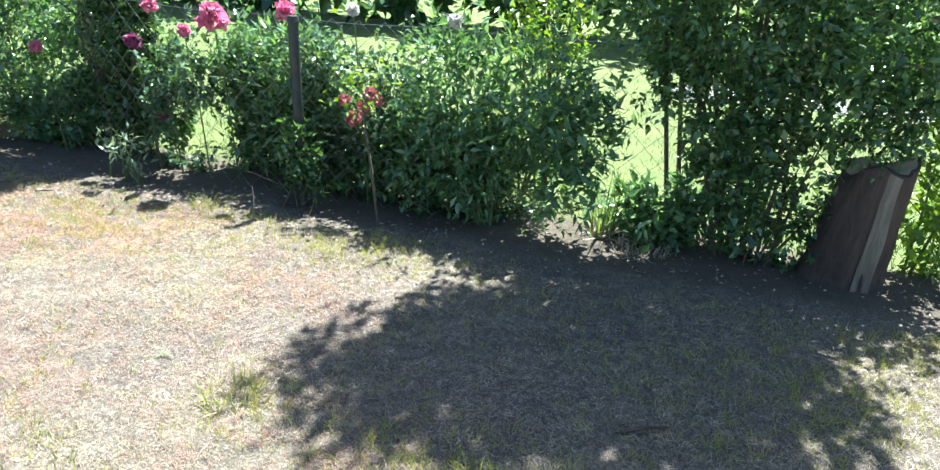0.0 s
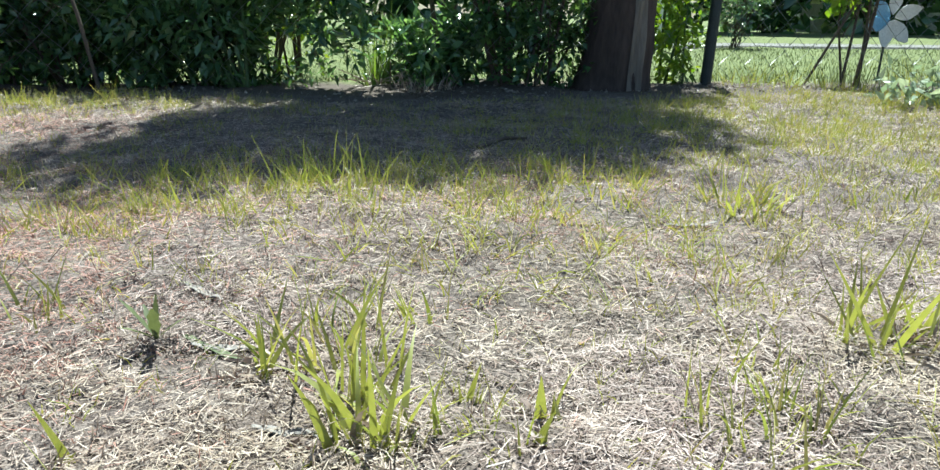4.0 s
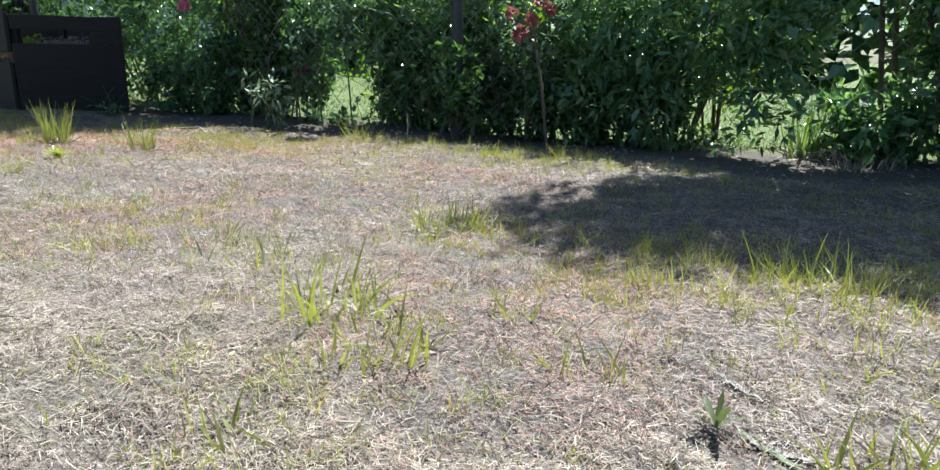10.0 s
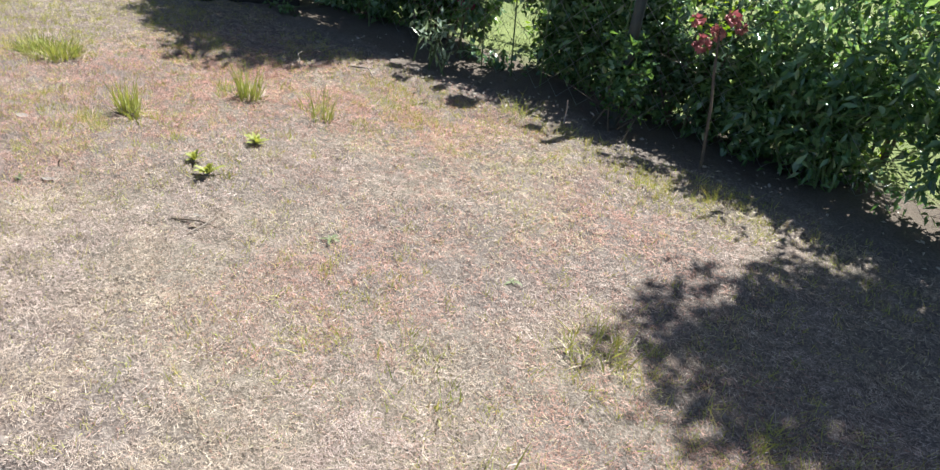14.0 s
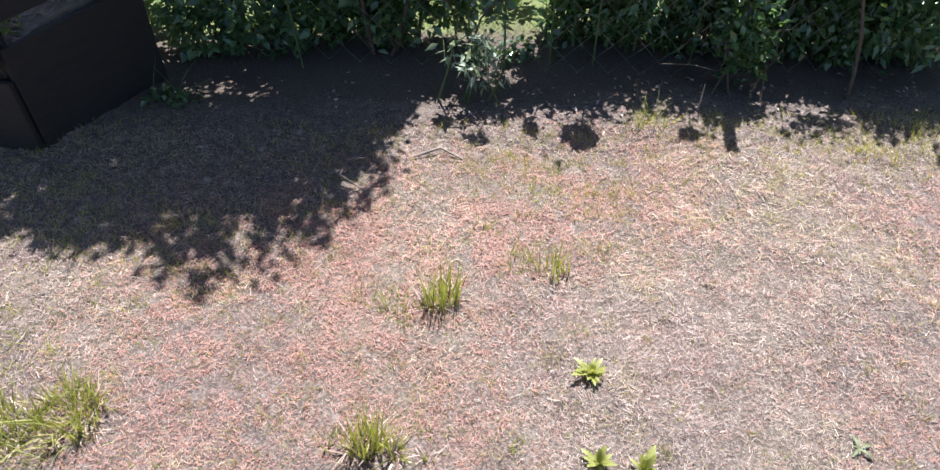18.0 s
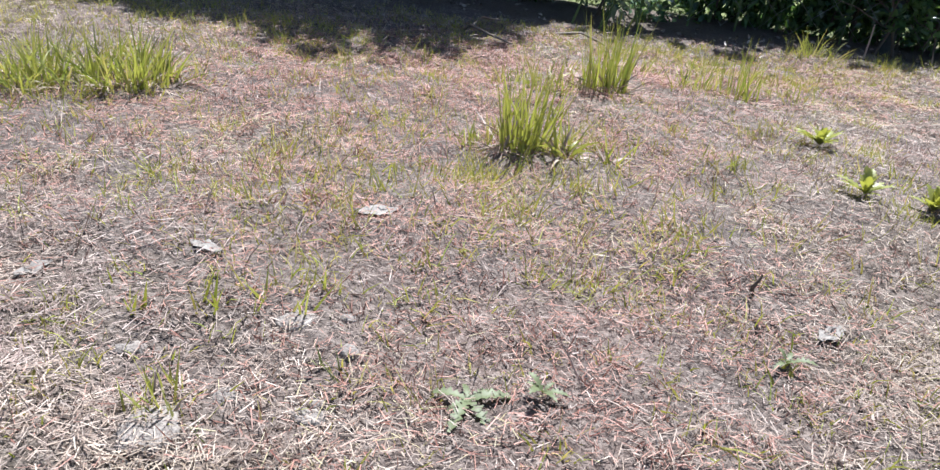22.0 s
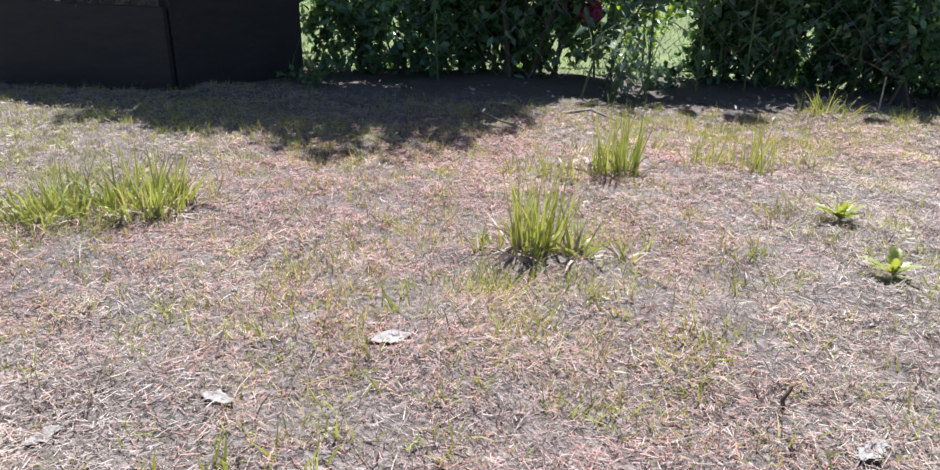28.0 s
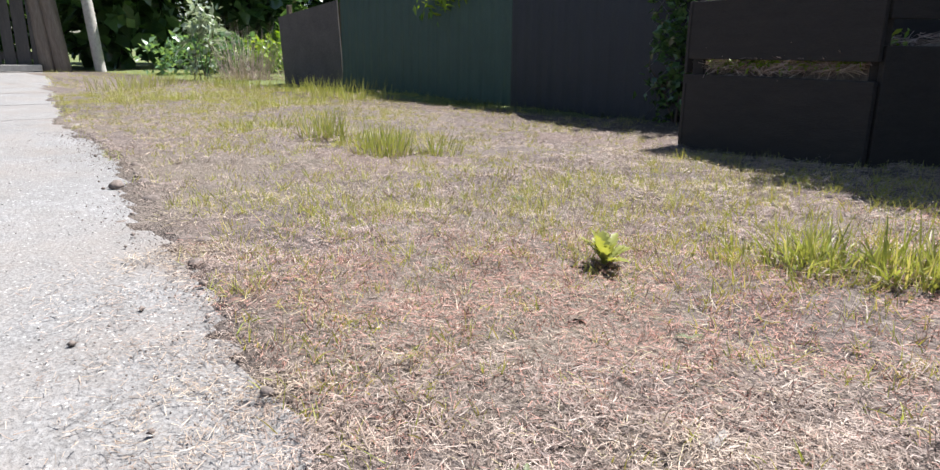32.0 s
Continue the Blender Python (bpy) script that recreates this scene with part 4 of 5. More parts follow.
# ---- screen of old sheets beyond the bin ----
def sheets():
    def sheet(name, label, x0, y0, x1, y1, h0, h1, mat, wave=0.0, lean=0.0):
        L = math.hypot(x1 - x0, y1 - y0)
        root = empty(name, x0, y0, 0, math.degrees(math.atan2(y1 - y0, x1 - x0)), label=label, category="panel")
        bm = bmesh.new()
        n = max(6, int(L / 0.03))
        cols = []
        for i in range(n + 1):
            x = L * i / n
            y = wave * math.sin(x * 2 * math.pi / 0.14)
            h = h0 + (h1 - h0) * i / n
            cols.append([bm.verts.new((x, y + lean * z, z)) for z in (-0.03, h * 0.5, h)] + [bm.verts.new((x, y + lean * z + 0.014, z)) for z in (h, h * 0.5, -0.03)])
        for a, b in zip(cols, cols[1:]):
            for j in range(6):
                bm.faces.new((a[j], b[j], b[(j + 1) % 6], a[(j + 1) % 6]))
        bm.faces.new(cols[0])
        bm.faces.new(list(reversed(cols[-1])))
        bmesh.ops.recalc_face_normals(bm, faces=bm.faces)
        part("sheet", bm, mat, root)
        for x in (0.06, L - 0.06):
            bm = bmesh.new()
            box(bm, x, -0.05 - wave, 0.4, 0.045, 0.045, 0.9, 0.004)
            part("stake", bm, M_TWIG, root)
    sheet("blue_sheet", "dark blue plastic sheet standing as a screen", -6.72, 0.42, -8.35, 0.72, 0.95, 0.97, M_PANEL_BLUE, 0.003)
    sheet("green_sheet", "faded green plastic sheet standing as a screen", -8.38, 0.75, -11.0, 0.98, 0.95, 0.86, M_PANEL_GREEN, 0.004)
    sheet("grey_board", "grey fibre board leaning at the end of the screen", -11.1, 1.05, -12.12, 0.92, 0.86, 0.72, M_PANEL_GREY, 0.0, 0.06)


sheets()


# ---- grass ----
def tuft(x, y, h, r, n, mat=M_GRASS, seed=1, lean=0.35, wide=0.006, label="fresh green grass tuft in the dry lawn", name="grass_tuft", group="grass tufts"):
    root = empty(name, x, y, float(ground_z(x, y)), label=label, category="grass", group=group)
    rng = np.random.default_rng(seed)
    np.random.seed(seed)
    a = rng.uniform(0, 2 * np.pi, n)
    q = r * np.sqrt(rng.random(n))
    base = np.stack([q * np.cos(a), q * np.sin(a), np.full(n, -0.004)], 1)
    out = np.stack([np.cos(a), np.sin(a), np.zeros(n)], 1) * rng.uniform(0, 1, n)[:, None] * lean * (0.6 if n < 20 else 0.9)
    way = out + rng.normal(size=(n, 3)) * (0.13 if h >= 0.17 else 0.24) + np.array([0, 0, 1.0])
    V, F = strips(base, way, h * rng.uniform(0.35, 1.0, n), wide * 0.72 * rng.uniform(0.5, 1.2, n), rng.uniform(0.02, 0.16 if h >= 0.17 or n < 20 else 0.42, n) * rng.choice([0.5, 1.0, 1.6], n), 5)
    if wide >= 0.0068:
        for k in range(n):
            fast("blade", V[k * 10:k * 10 + 10], F[:4], mat, root)
    else:
        tagged(fast("greenery", V, F, mat, root), kind="stuff")
    m = max(14, int(n * 0.8))
    b2 = base[rng.integers(0, n, m)] * 1.15
    w2 = rng.normal(size=(m, 3)) * np.array([1, 1, 0.25]) + np.array([0, 0, 0.55])
    V, F = strips(b2, w2, h * rng.uniform(0.25, 0.6, m), wide * 0.7 * rng.uniform(0.6, 1.2, m), rng.uniform(0.1, 0.5, m), 4)
    tagged(fast("dry_straw", V, F, M_STRAW, root), "dry yellowed blades", kind="stuff")
    return root


def tufts(table, seed):
    for i, (x, y, h, r, n, w) in enumerate(table):
        tuft(x, y, h, r, n, M_GRASS, seed + i, 0.2 if h >= 0.16 else 0.35, w)


# by the first descent
tufts([
    (-1.372, -2.455, 0.125, 0.04, 24, 0.0095), (-1.355, -2.47, 0.07, 0.04, 30, 0.0058), (-1.42, -2.33, 0.115, 0.065, 46, 0.0062), (-1.48, -2.345, 0.1, 0.02, 6, 0.0095), (-1.38, -2.38, 0.11, 0.04, 12, 0.0085), (-1.315, -2.262, 0.06, 0.03, 12, 0.006),
    (-1.232, -2.455, 0.085, 0.012, 4, 0.0135), (-1.285, -2.425, 0.065, 0.014, 5, 0.0095), (-1.36, -2.49, 0.05, 0.012, 4, 0.012), (-0.88, -2.33, 0.165, 0.04, 18, 0.0088), (-0.86, -2.34, 0.07, 0.06, 30, 0.0055), (-0.808, -2.335, 0.1, 0.02, 6, 0.0125),
    (-1.598, -2.48, 0.075, 0.015, 5, 0.0115), (-1.258, -2.508, 0.05, 0.02, 4, 0.01), (-1.075, -2.49, 0.085, 0.06, 46, 0.0038), (-1.02, -2.44, 0.07, 0.05, 30, 0.0038),
], 100)
# along the walk
tufts([
    (-1.75, -2.22, 0.09, 0.05, 26, 0.006), (-2.06, -2.38, 0.06, 0.03, 12, 0.006), (-1.91, -2.07, 0.06, 0.04, 16, 0.0055), (-2.5, -2.05, 0.09, 0.1, 40, 0.006), (-2.62, -1.95, 0.08, 0.1, 40, 0.005), (-4.71, -2.37, 0.08, 0.02, 8, 0.008),
    (-4.66, -2.2, 0.06, 0.05, 18, 0.005), (-4.0, -2.45, 0.09, 0.06, 26, 0.005), (-0.77, -1.84, 0.12, 0.07, 36, 0.007), (-2.2, -2.18, 0.15, 0.1, 60, 0.008), (-2.04, -2.28, 0.1, 0.08, 40, 0.007), (-2.07, -2.56, 0.09, 0.06, 40, 0.006),
    (-2.27, -1.56, 0.12, 0.1, 70, 0.006), (-1.72, -1.72, 0.1, 0.12, 70, 0.005), (-1.45, -1.72, 0.12, 0.12, 90, 0.005), (-1.25, -1.78, 0.08, 0.1, 50, 0.005),
], 116)
# round the bright weeds
tufts([
    (-4.42, -1.645, 0.185, 0.042, 84, 0.0079), (-4.34, -1.665, 0.15, 0.022, 24, 0.0095), (-4.27, -1.69, 0.1, 0.012, 5, 0.008), (-4.5, -1.63, 0.08, 0.03, 24, 0.006), (-4.22, -1.2, 0.205, 0.05, 110, 0.0067), (-4.34, -1.22, 0.1, 0.06, 50, 0.006),
    (-4.44, -1.16, 0.07, 0.05, 26, 0.005), (-4.3, -0.98, 0.07, 0.07, 34, 0.005), (-4.08, -0.92, 0.08, 0.06, 30, 0.005), (-3.87, -1.09, 0.17, 0.05, 48, 0.006), (-3.97, -1.04, 0.13, 0.06, 40, 0.0056), (-3.7, -1.0, 0.08, 0.06, 30, 0.005),
], 132)
# towards the screen
tufts([
    (-3.35, -0.27, 0.13, 0.09, 60, 0.005), (-5.16, -1.53, 0.14, 0.085, 240, 0.0066), (-5.31, -1.57, 0.13, 0.08, 210, 0.0066), (-5.45, -1.58, 0.07, 0.08, 60, 0.006), (-6.93, -1.4, 0.17, 0.1, 150, 0.0066), (-7.16, -1.32, 0.13, 0.15, 140, 0.0066), (-6.86, -1.2, 0.13, 0.1, 90, 0.006),
    (-7.45, -1.35, 0.18, 0.1, 140, 0.0066), (-8.2, -1.3, 0.12, 0.2, 110, 0.007), (-9.2, -0.6, 0.15, 0.25, 120, 0.008), (-10.2, -0.9, 0.14, 0.3, 120, 0.009),
], 144)


# single sprouts and withered stubs in the straw
def sprouts(mat, label, table, seed):
    for i, (x, y, h, r, n, w) in enumerate(table):
        tuft(x, y, h, r, n, mat, seed + i, 0.3, w, label, "grass_sprout", "grass sprouts")


sprouts(M_GRASS, "small fresh green grass sprout in the straw", [
    (-4.718, -2.35, 0.05, 0.008, 6, 0.0055), (-4.829, -2.386, 0.022, 0.008, 4, 0.0066), (-4.832, -2.361, 0.02, 0.006, 3, 0.0066), (-4.156, -2.209, 0.024, 0.008, 4, 0.0066), (-4.214, -2.125, 0.034, 0.008, 5, 0.005), (-4.17, -2.384, 0.045, 0.035, 36, 0.0026),
    (-4.089, -2.332, 0.05, 0.03, 26, 0.0026), (-5.298, -2.025, 0.022, 0.012, 6, 0.0062), (-5.225, -2.121, 0.022, 0.012, 6, 0.006), (-5.063, -2.074, 0.018, 0.012, 5, 0.006), (-5.505, -2.292, 0.045, 0.035, 34, 0.0028), (-5.396, -2.325, 0.035, 0.02, 18, 0.0028),
    (-5.507, -2.132, 0.04, 0.012, 10, 0.005), (-5.235, -2.444, 0.018, 0.01, 6, 0.0062),
], 400)
sprouts(M_SHORT, "thin yellowed grass sprout in the straw", [
    (-4.799, -2.247, 0.045, 0.014, 8, 0.005), (-4.734, -2.24, 0.05, 0.016, 10, 0.005), (-4.872, -2.266, 0.03, 0.018, 20, 0.003), (-4.55, -2.414, 0.03, 0.015, 10, 0.003), (-4.396, -2.353, 0.028, 0.02, 24, 0.0026), (-5.062, -1.935, 0.03, 0.025, 24, 0.0028),
    (-4.887, -1.945, 0.03, 0.03, 26, 0.0028), (-5.508, -2.483, 0.045, 0.04, 26, 0.0024), (-5.343, -2.439, 0.03, 0.03, 22, 0.0026),
], 420)
sprouts(M_RUST, "rust-brown withered stub in the straw", [
    (-4.677, -2.263, 0.024, 0.012, 14, 0.003), (-4.593, -2.205, 0.022, 0.008, 6, 0.004), (-4.298, -2.162, 0.018, 0.01, 10, 0.003),
], 440)
sprouts(M_DULL, "dull grey-green stalks standing in the straw", [
    (-4.675, -2.401, 0.032, 0.006, 3, 0.004), (-4.598, -2.3, 0.038, 0.012, 6, 0.005),
], 460)


def rosette(x, y, r, n, seed, label="bright green broad-leaved weed in the dry lawn", mat=M_DANDELION, lift=0.5, wide=0.28, droop=0.45, jag=0.2):
    root = empty("weed_plant", x, y, float(ground_z(x, y)), label=label, category="weed", group="broad-leaved weeds")
    rng = np.random.default_rng(seed)
    np.random.seed(seed)
    for k in range(n):
        a = 2 * math.pi * (k + rng.uniform(-0.3, 0.3)) / n
        L = r * rng.uniform(0.55, 1.2)
        rows = 7 if jag < 0.3 else 13
        up = lift * rng.uniform(0.5, 1.4)
        V, F = [], []
        for i in range(rows):
            s = i / (rows - 1)
            c = L * s * math.cos(up)
            z = L * (math.sin(up) * s - droop * s * s) + 0.006
            w = L * wide * (math.sin(math.pi * min(1, s * 0.92 + 0.05)) ** 0.7) * (1 + jag * (-1) ** i * rng.uniform(0.6, 1.3)) * 0.5
            mid = Vector((c * math.cos(a), c * math.sin(a), max(0.004, z)))
            q = Vector((-math.sin(a), math.cos(a), 0)) * w
            V += [mid - q + Vector((0, 0, w * 0.35)), mid, mid + q + Vector((0, 0, w * 0.35))]
        for i in range(rows - 1):
            for j in (0, 1):
                F.append((i * 3 + j, i * 3 + j + 1, i * 3 + j + 4, i * 3 + j + 3))
        fast("leaf", V, F, mat, root, True)
    return root


for i, (x, y, r, n) in enumerate([(-3.83, -1.475, 0.06, 24), (-3.86, -1.73, 0.054, 18), (-3.755, -1.748, 0.064, 26), (-5.6, -1.83, 0.08, 26)]):
    rosette(x, y, r * 1.05, n, 300 + i, lift=1.0, wide=0.22, droop=0.26, jag=0.32)
rosette(-1.59, -2.28, 0.062, 6, 329, "dusty narrow-leaved green weed in the dry lawn", M_DULL, 1.15, 0.15, 0.15)
for i, (x, y, r, n, up) in enumerate([(-4.475, -2.308, 0.042, 7, 0.35), (-4.41, -2.3, 0.036, 6, 0.7), (-4.153, -2.2, 0.035, 5, 0.9), (-3.185, -1.705, 0.04, 7, 0.5), (-4.23, -2.42, 0.05, 6, 0.35), (-6.1, -1.55, 0.045, 8, 0.45), (-5.295, -2.045, 0.035, 5, 0.6), (-5.215, -2.455, 0.03, 5, 0.9), (-2.62, -1.47, 0.035, 6, 0.5)]):
    rosette(x, y, r, n, 330 + i, "dusty dull green weed with jagged leaves flat on the dry soil", M_DULL, up, 0.21, 0.45, 0.5)


GREEN_SPOTS = [(-2.45, -0.42, 0.3, 0.9), (-2.8, -0.4, 0.25, 0.5), (-1.75, -1.75, 0.3, 0.8), (-1.4, -1.75, 0.3, 0.9), (-1.0, -1.8, 0.35, 0.6), (-2.3, -1.6, 0.22, 0.7), (-0.2, -1.0, 0.7, 1.0),
               (0.6, -1.2, 0.8, 1.0), (0.2, -1.7, 0.5, 0.8), (1.2, -0.5, 0.8, 1.0), (-7.2, -1.3, 0.4, 0.5), (-8.4, -1.0, 0.7, 0.45), (-10.5, -0.6, 1.4, 0.6), (-4.4, -1.85, 0.28, 0.7), (-3.2, -0.45, 0.25, 0.7), (-3.9, -0.6, 0.3, 0.5), (-5.3, -1.55, 0.25, 0.6),
               (-5.0, -0.95, 0.3, 0.4), (-2.9, -2.05, 0.3, 0.5), (-2.1, -2.5, 0.25, 0.5), (-5.9, -1.2, 0.4, 0.5), (-6.3, -1.9, 0.4, 0.6), (-0.9, -2.2, 0.35, 0.6)]
# withered red patches; the first also carries some lens glare as litter colour
RED_SPOTS = [(-4.62, -1.3, 0.5, 1.25), (-4.45, -1.75, 0.3, 0.7), (-4.42, -2.1, 0.35, 1.0), (-2.96, -1.9, 0.4, 0.55), (-4.15, -0.85, 0.45, 0.5), (-3.5, -0.65, 0.4, 0.5), (-5.65, -2.2, 0.35, 0.8), (-1.1, -1.85, 0.3, 0.5),
             (-5.35, -1.85, 0.3, 0.7), (-2.0, -1.85, 0.35, 0.7), (-1.91, -2.20, 0.3, 0.7), (-3.1, -1.3, 0.5, 0.15), (-2.5, -1.0, 0.35, 0.4)]


YELLOW_SPOTS = [(-4.36, -1.8, 0.16, 0.8), (-4.25, -1.95, 0.14, 0.6), (-3.2, -0.75, 0.3, 0.9), (-2.4, -0.4, 0.2, 0.6), (-2.28, -1.5, 0.14, 0.8), (-5.45, -1.95, 0.2, 0.6), (-5.2, -2.35, 0.16, 0.5), (-1.05, -2.47, 0.12, 0.8), (-2.2, -2.15, 0.12, 0.5)]


def lawn_cover():
    rng = np.random.default_rng(77)
    np.random.seed(77)

    def spots(n, x0, x1, y0, y1, over=False):
        p = np.stack([rng.uniform(x0, x1, n), rng.uniform(y0, y1, n), np.zeros(n)], 1)
        spill = 0.26 * rng.random(len(p)) ** 3 if over else 0.02 * rng.random(len(p))
        return p[p[:, 1] > path_edge(p[:, 0]) + (0.0 if over else 0.03) - spill]

    def litter(P, name, mat, label, longest=0.03, wide=1.0):
        """Straight bits of dead grass that lie flat and crosswise."""
        n = len(P)
        far = np.clip(np.maximum((P[:, 1] + 2.0) / 1.2, (-5.8 - P[:, 0]) / 1.5), 0, 1)
        P[:, 2] = lie_z(P[:, 0], P[:, 1]) + 0.001 + 0.011 * rng.random(n) ** 1.8
        a = rng.normal(size=n) * 1.1
        way = np.stack([np.cos(a), np.sin(a), rng.normal(size=n) * (0.12 + 0.2 * (rng.random(n) < 0.2))], 1)
        side = np.stack([-np.sin(a), np.cos(a), rng.normal(size=n) * 0.5], 1)
        L = longest * (0.3 + 0.75 * rng.random(n) ** 1.6) * (1 + 0.45 * far)
        W = wide * rng.uniform(0.0005, 0.00125, n) * (1 + 0.75 * far)
        curl = (rng.random(n) < 0.14) & (far < 0.3)
        V1, F1 = strips(P[curl], way[curl], L[curl] * 1.25, W[curl], rng.normal(size=curl.sum()) * 0.25, 3, 0.5, side[curl])
        V2, F2 = strips(P[~curl], way[~curl], L[~curl], W[~curl], rng.normal(size=n - curl.sum()) * 0.05, 2, 0.35, side[~curl])
        tagged(fast(name, np.concatenate([V1, V2]), np.concatenate([F1, F2 + len(V1)]), mat), label, "straw", kind="stuff")

    def patchy(P, layer=2):
        """Where litter lies thick, 0 to 1: drifts with bare soil between them, at three sizes."""
        X, Y = P[:, 0], P[:, 1]
        f = 0.42 * field(X, Y, 0.055, layer) + 0.34 * field(X, Y, 0.13, layer + 1) + 0.24 * field(X, Y, 0.03, 5)
        return np.clip((f - 0.33) / 0.28, 0, 1)

    # dead straw lying on the soil, densest where the camera comes close
    P = np.concatenate([spots(215000, -3.3, -0.3, -3.0, -1.9, True), spots(80000, -2.6, -0.5, -2.9, -2.15, True), spots(215000, -6.2, -3.3, -2.95, -1.85, True), spots(90000, -5.6, -3.7, -2.9, -2.1, True), spots(140000, -6.4, 0.6, -1.9, -1.1), spots(85000, -6.5, 1.6, -1.1, -0.3), spots(52000, -9.5, -6.2, -2.4, 0.3), spots(16000, -13.5, -9.5, -2.0, 0.6)])
    red = np.clip(1.35 * bare_spots(P[:, 0], P[:, 1], RED_SPOTS), 0, 0.93)
    keep = (0.16 + 0.84 * patchy(P)) * (1 - red)
    litter(P[rng.random(len(P)) < keep], "straw_litter", M_STRAW, "dead bleached straw and cut grass on the soil", 0.0195)
    P = spots(520000, -6.4, -0.5, -2.7, -0.2)
    red = np.clip(1.5 * bare_spots(P[:, 0], P[:, 1], RED_SPOTS), 0, 1)
    litter(P[rng.random(len(P)) < red * (0.1 + 0.9 * patchy(P, 1))], "rusty_litter", M_RUST, "rust-brown withered moss and stalks on the soil", 0.019, 1.0)
    P = spots(110000, -6.6, 1.0, -2.75, -0.3)
    lump = np.clip(4 * (field(P[:, 0], P[:, 1], 0.32, 4) - 0.57), 0, 1) + np.clip(1.5 * bare_spots(P[:, 0], P[:, 1], YELLOW_SPOTS), 0, 1)
    litter(P[rng.random(len(P)) < lump * (0.2 + 0.8 * patchy(P, 1))], "yellow_thatch", M_THATCH, "patches of yellowed dead grass on the soil", 0.026)
    P = np.concatenate([spots(60000, -2.8, -0.5, -2.9, -2.0, True), spots(65000, -5.8, -3.5, -2.85, -2.0, True)])
    litter(P, "straw_chaff", M_CHAFF, "fine brown chaff between the straws", 0.009, 1.1)
    # dead tussocks that stand a little above the litter
    C = np.concatenate([spots(10500, -6.4, 1.2, -1.9, -0.3), spots(5200, -6.2, -0.3, -2.8, -1.9), spots(3800, -10.5, -6.2, -2.3, 0.3)])
    C = C[rng.random(len(C)) < 0.15 + 0.85 * patchy(C, 3)]
    k = 11
    P = np.repeat(C, k, 0) + rng.normal(size=(len(C) * k, 3)) * np.array([0.011, 0.011, 0])
    n = len(P)
    P[:, 2] = ground_z(P[:, 0], P[:, 1]) - 0.002
    tall = np.repeat(rng.uniform(0.01, 0.028, len(C)), k)
    red = rng.random(n) < np.clip(bare_spots(P[:, 0], P[:, 1], RED_SPOTS), 0, 0.85)
    V, F = strips(P, rng.normal(size=(n, 3)) * 0.55 + np.array([0, 0, 0.8]), tall * rng.uniform(0.6, 1.2, n), rng.uniform(0.0009, 0.002, n), rng.uniform(0.0, 0.3, n), 2, 0.7)
    Q, G = V.reshape(n, 4, 3), F[:1]
    for name, mat, pick, lab in (("straw_tussocks", M_STRAW, ~red, "small tussocks of dead grass in the lawn"), ("rusty_tussocks", M_RUST, red, "small rust-brown withered tussocks in the lawn")):
        m = pick.sum()
        tagged(fast(name, Q[pick].reshape(-1, 3), (np.arange(m)[:, None, None] * 4 + G[None]).reshape(-1, 4), mat), lab, "straw", kind="stuff")
    # dry fallen leaves along the edge of the bed
    n = 650
    x = rng.uniform(-4.9, 0.9, n)
    P = np.stack([x, -0.2 + 0.085 * np.maximum(0, x + 2.98) + rng.normal(size=n) * 0.13, np.zeros(n)], 1)
    P = P[rng.random(n) < 0.25 + 0.75 * (field(P[:, 0], P[:, 1], 0.3, 3) > 0.5)]
    n = len(P)
    P[:, 2] = ground_z(P[:, 0], P[:, 1]) + 0.006
    V, F = leaves(P, rng.normal(size=(n, 3)) * np.array([1, 1, 0.35]), rng.uniform(0.012, 0.032, n), rng.uniform(0.007, 0.016, n), 0.5)
    tagged(fast("leaf_litter", V, F, M_LITTER), "curled pale dry leaves along the edge of the bed", "leaf litter", kind="stuff")

    # short standing blades in small clumps, greener in patches
    C = np.concatenate([spots(10000, -3.3, 1.8, -2.85, -0.25), spots(10000, -6.2, -3.3, -2.75, -0.25), spots(10000, -11.5, -6.0, -2.3, 0.9), spots(4000, -17.5, -11.5, -1.3, 2.0)])
    g = bare_spots(C[:, 0], C[:, 1], GREEN_SPOTS) + np.where((C[:, 0] > -6.2) & (C[:, 1] < -0.9), 0.2, 0.26) + 0.26 * np.sin(5 * C[:, 0] + 3 * C[:, 1]) * np.sin(4 * C[:, 1] - 2 * C[:, 0])
    C = C[rng.random(len(C)) < np.clip(g, 0.05, 1)]
    k = 9
    P = np.repeat(C, k, 0) + rng.normal(size=(len(C) * k, 3)) * np.array([0.014, 0.014, 0])
    n = len(P)
    P[:, 2] = ground_z(P[:, 0], P[:, 1]) - 0.003
    tall = np.repeat(np.where(C[:, 0] < -9, 1.25, 1.0) * (0.022 + 0.05 * rng.random(len(C)) ** 2 * np.clip(bare_spots(C[:, 0], C[:, 1], GREEN_SPOTS) + 0.5, 0, 1.3)), k)
    way, L, W, B = rng.normal(size=(n, 3)) * 0.4 + np.array([0, 0, 1.0]), tall * rng.uniform(0.5, 1.1, n), rng.uniform(0.001, 0.0026, n), rng.uniform(0.02, 0.5, n)
    near = (P[:, 1] < -1.95) & (P[:, 0] > -6.0)
    V, F = strips(P[near], way[near], L[near], W[near], B[near], 3)
    V2, F2 = strips(P[~near], way[~near], L[~near], W[~near] * 1.2, B[~near] * 0.5, 2)
    V, F = np.concatenate([V, V2]), np.concatenate([F, F2 + len(V)])
    tagged(fast("short_grass", V, F, M_SHORT), "sparse short yellow-green lawn grass in clumps", "grass", kind="stuff")
    # dry stalks that stand up
    P = np.concatenate([spots(13000, -6.4, -0.3, -2.8, -1.4), spots(6000, -6.4, 0.8, -1.4, -0.2)])
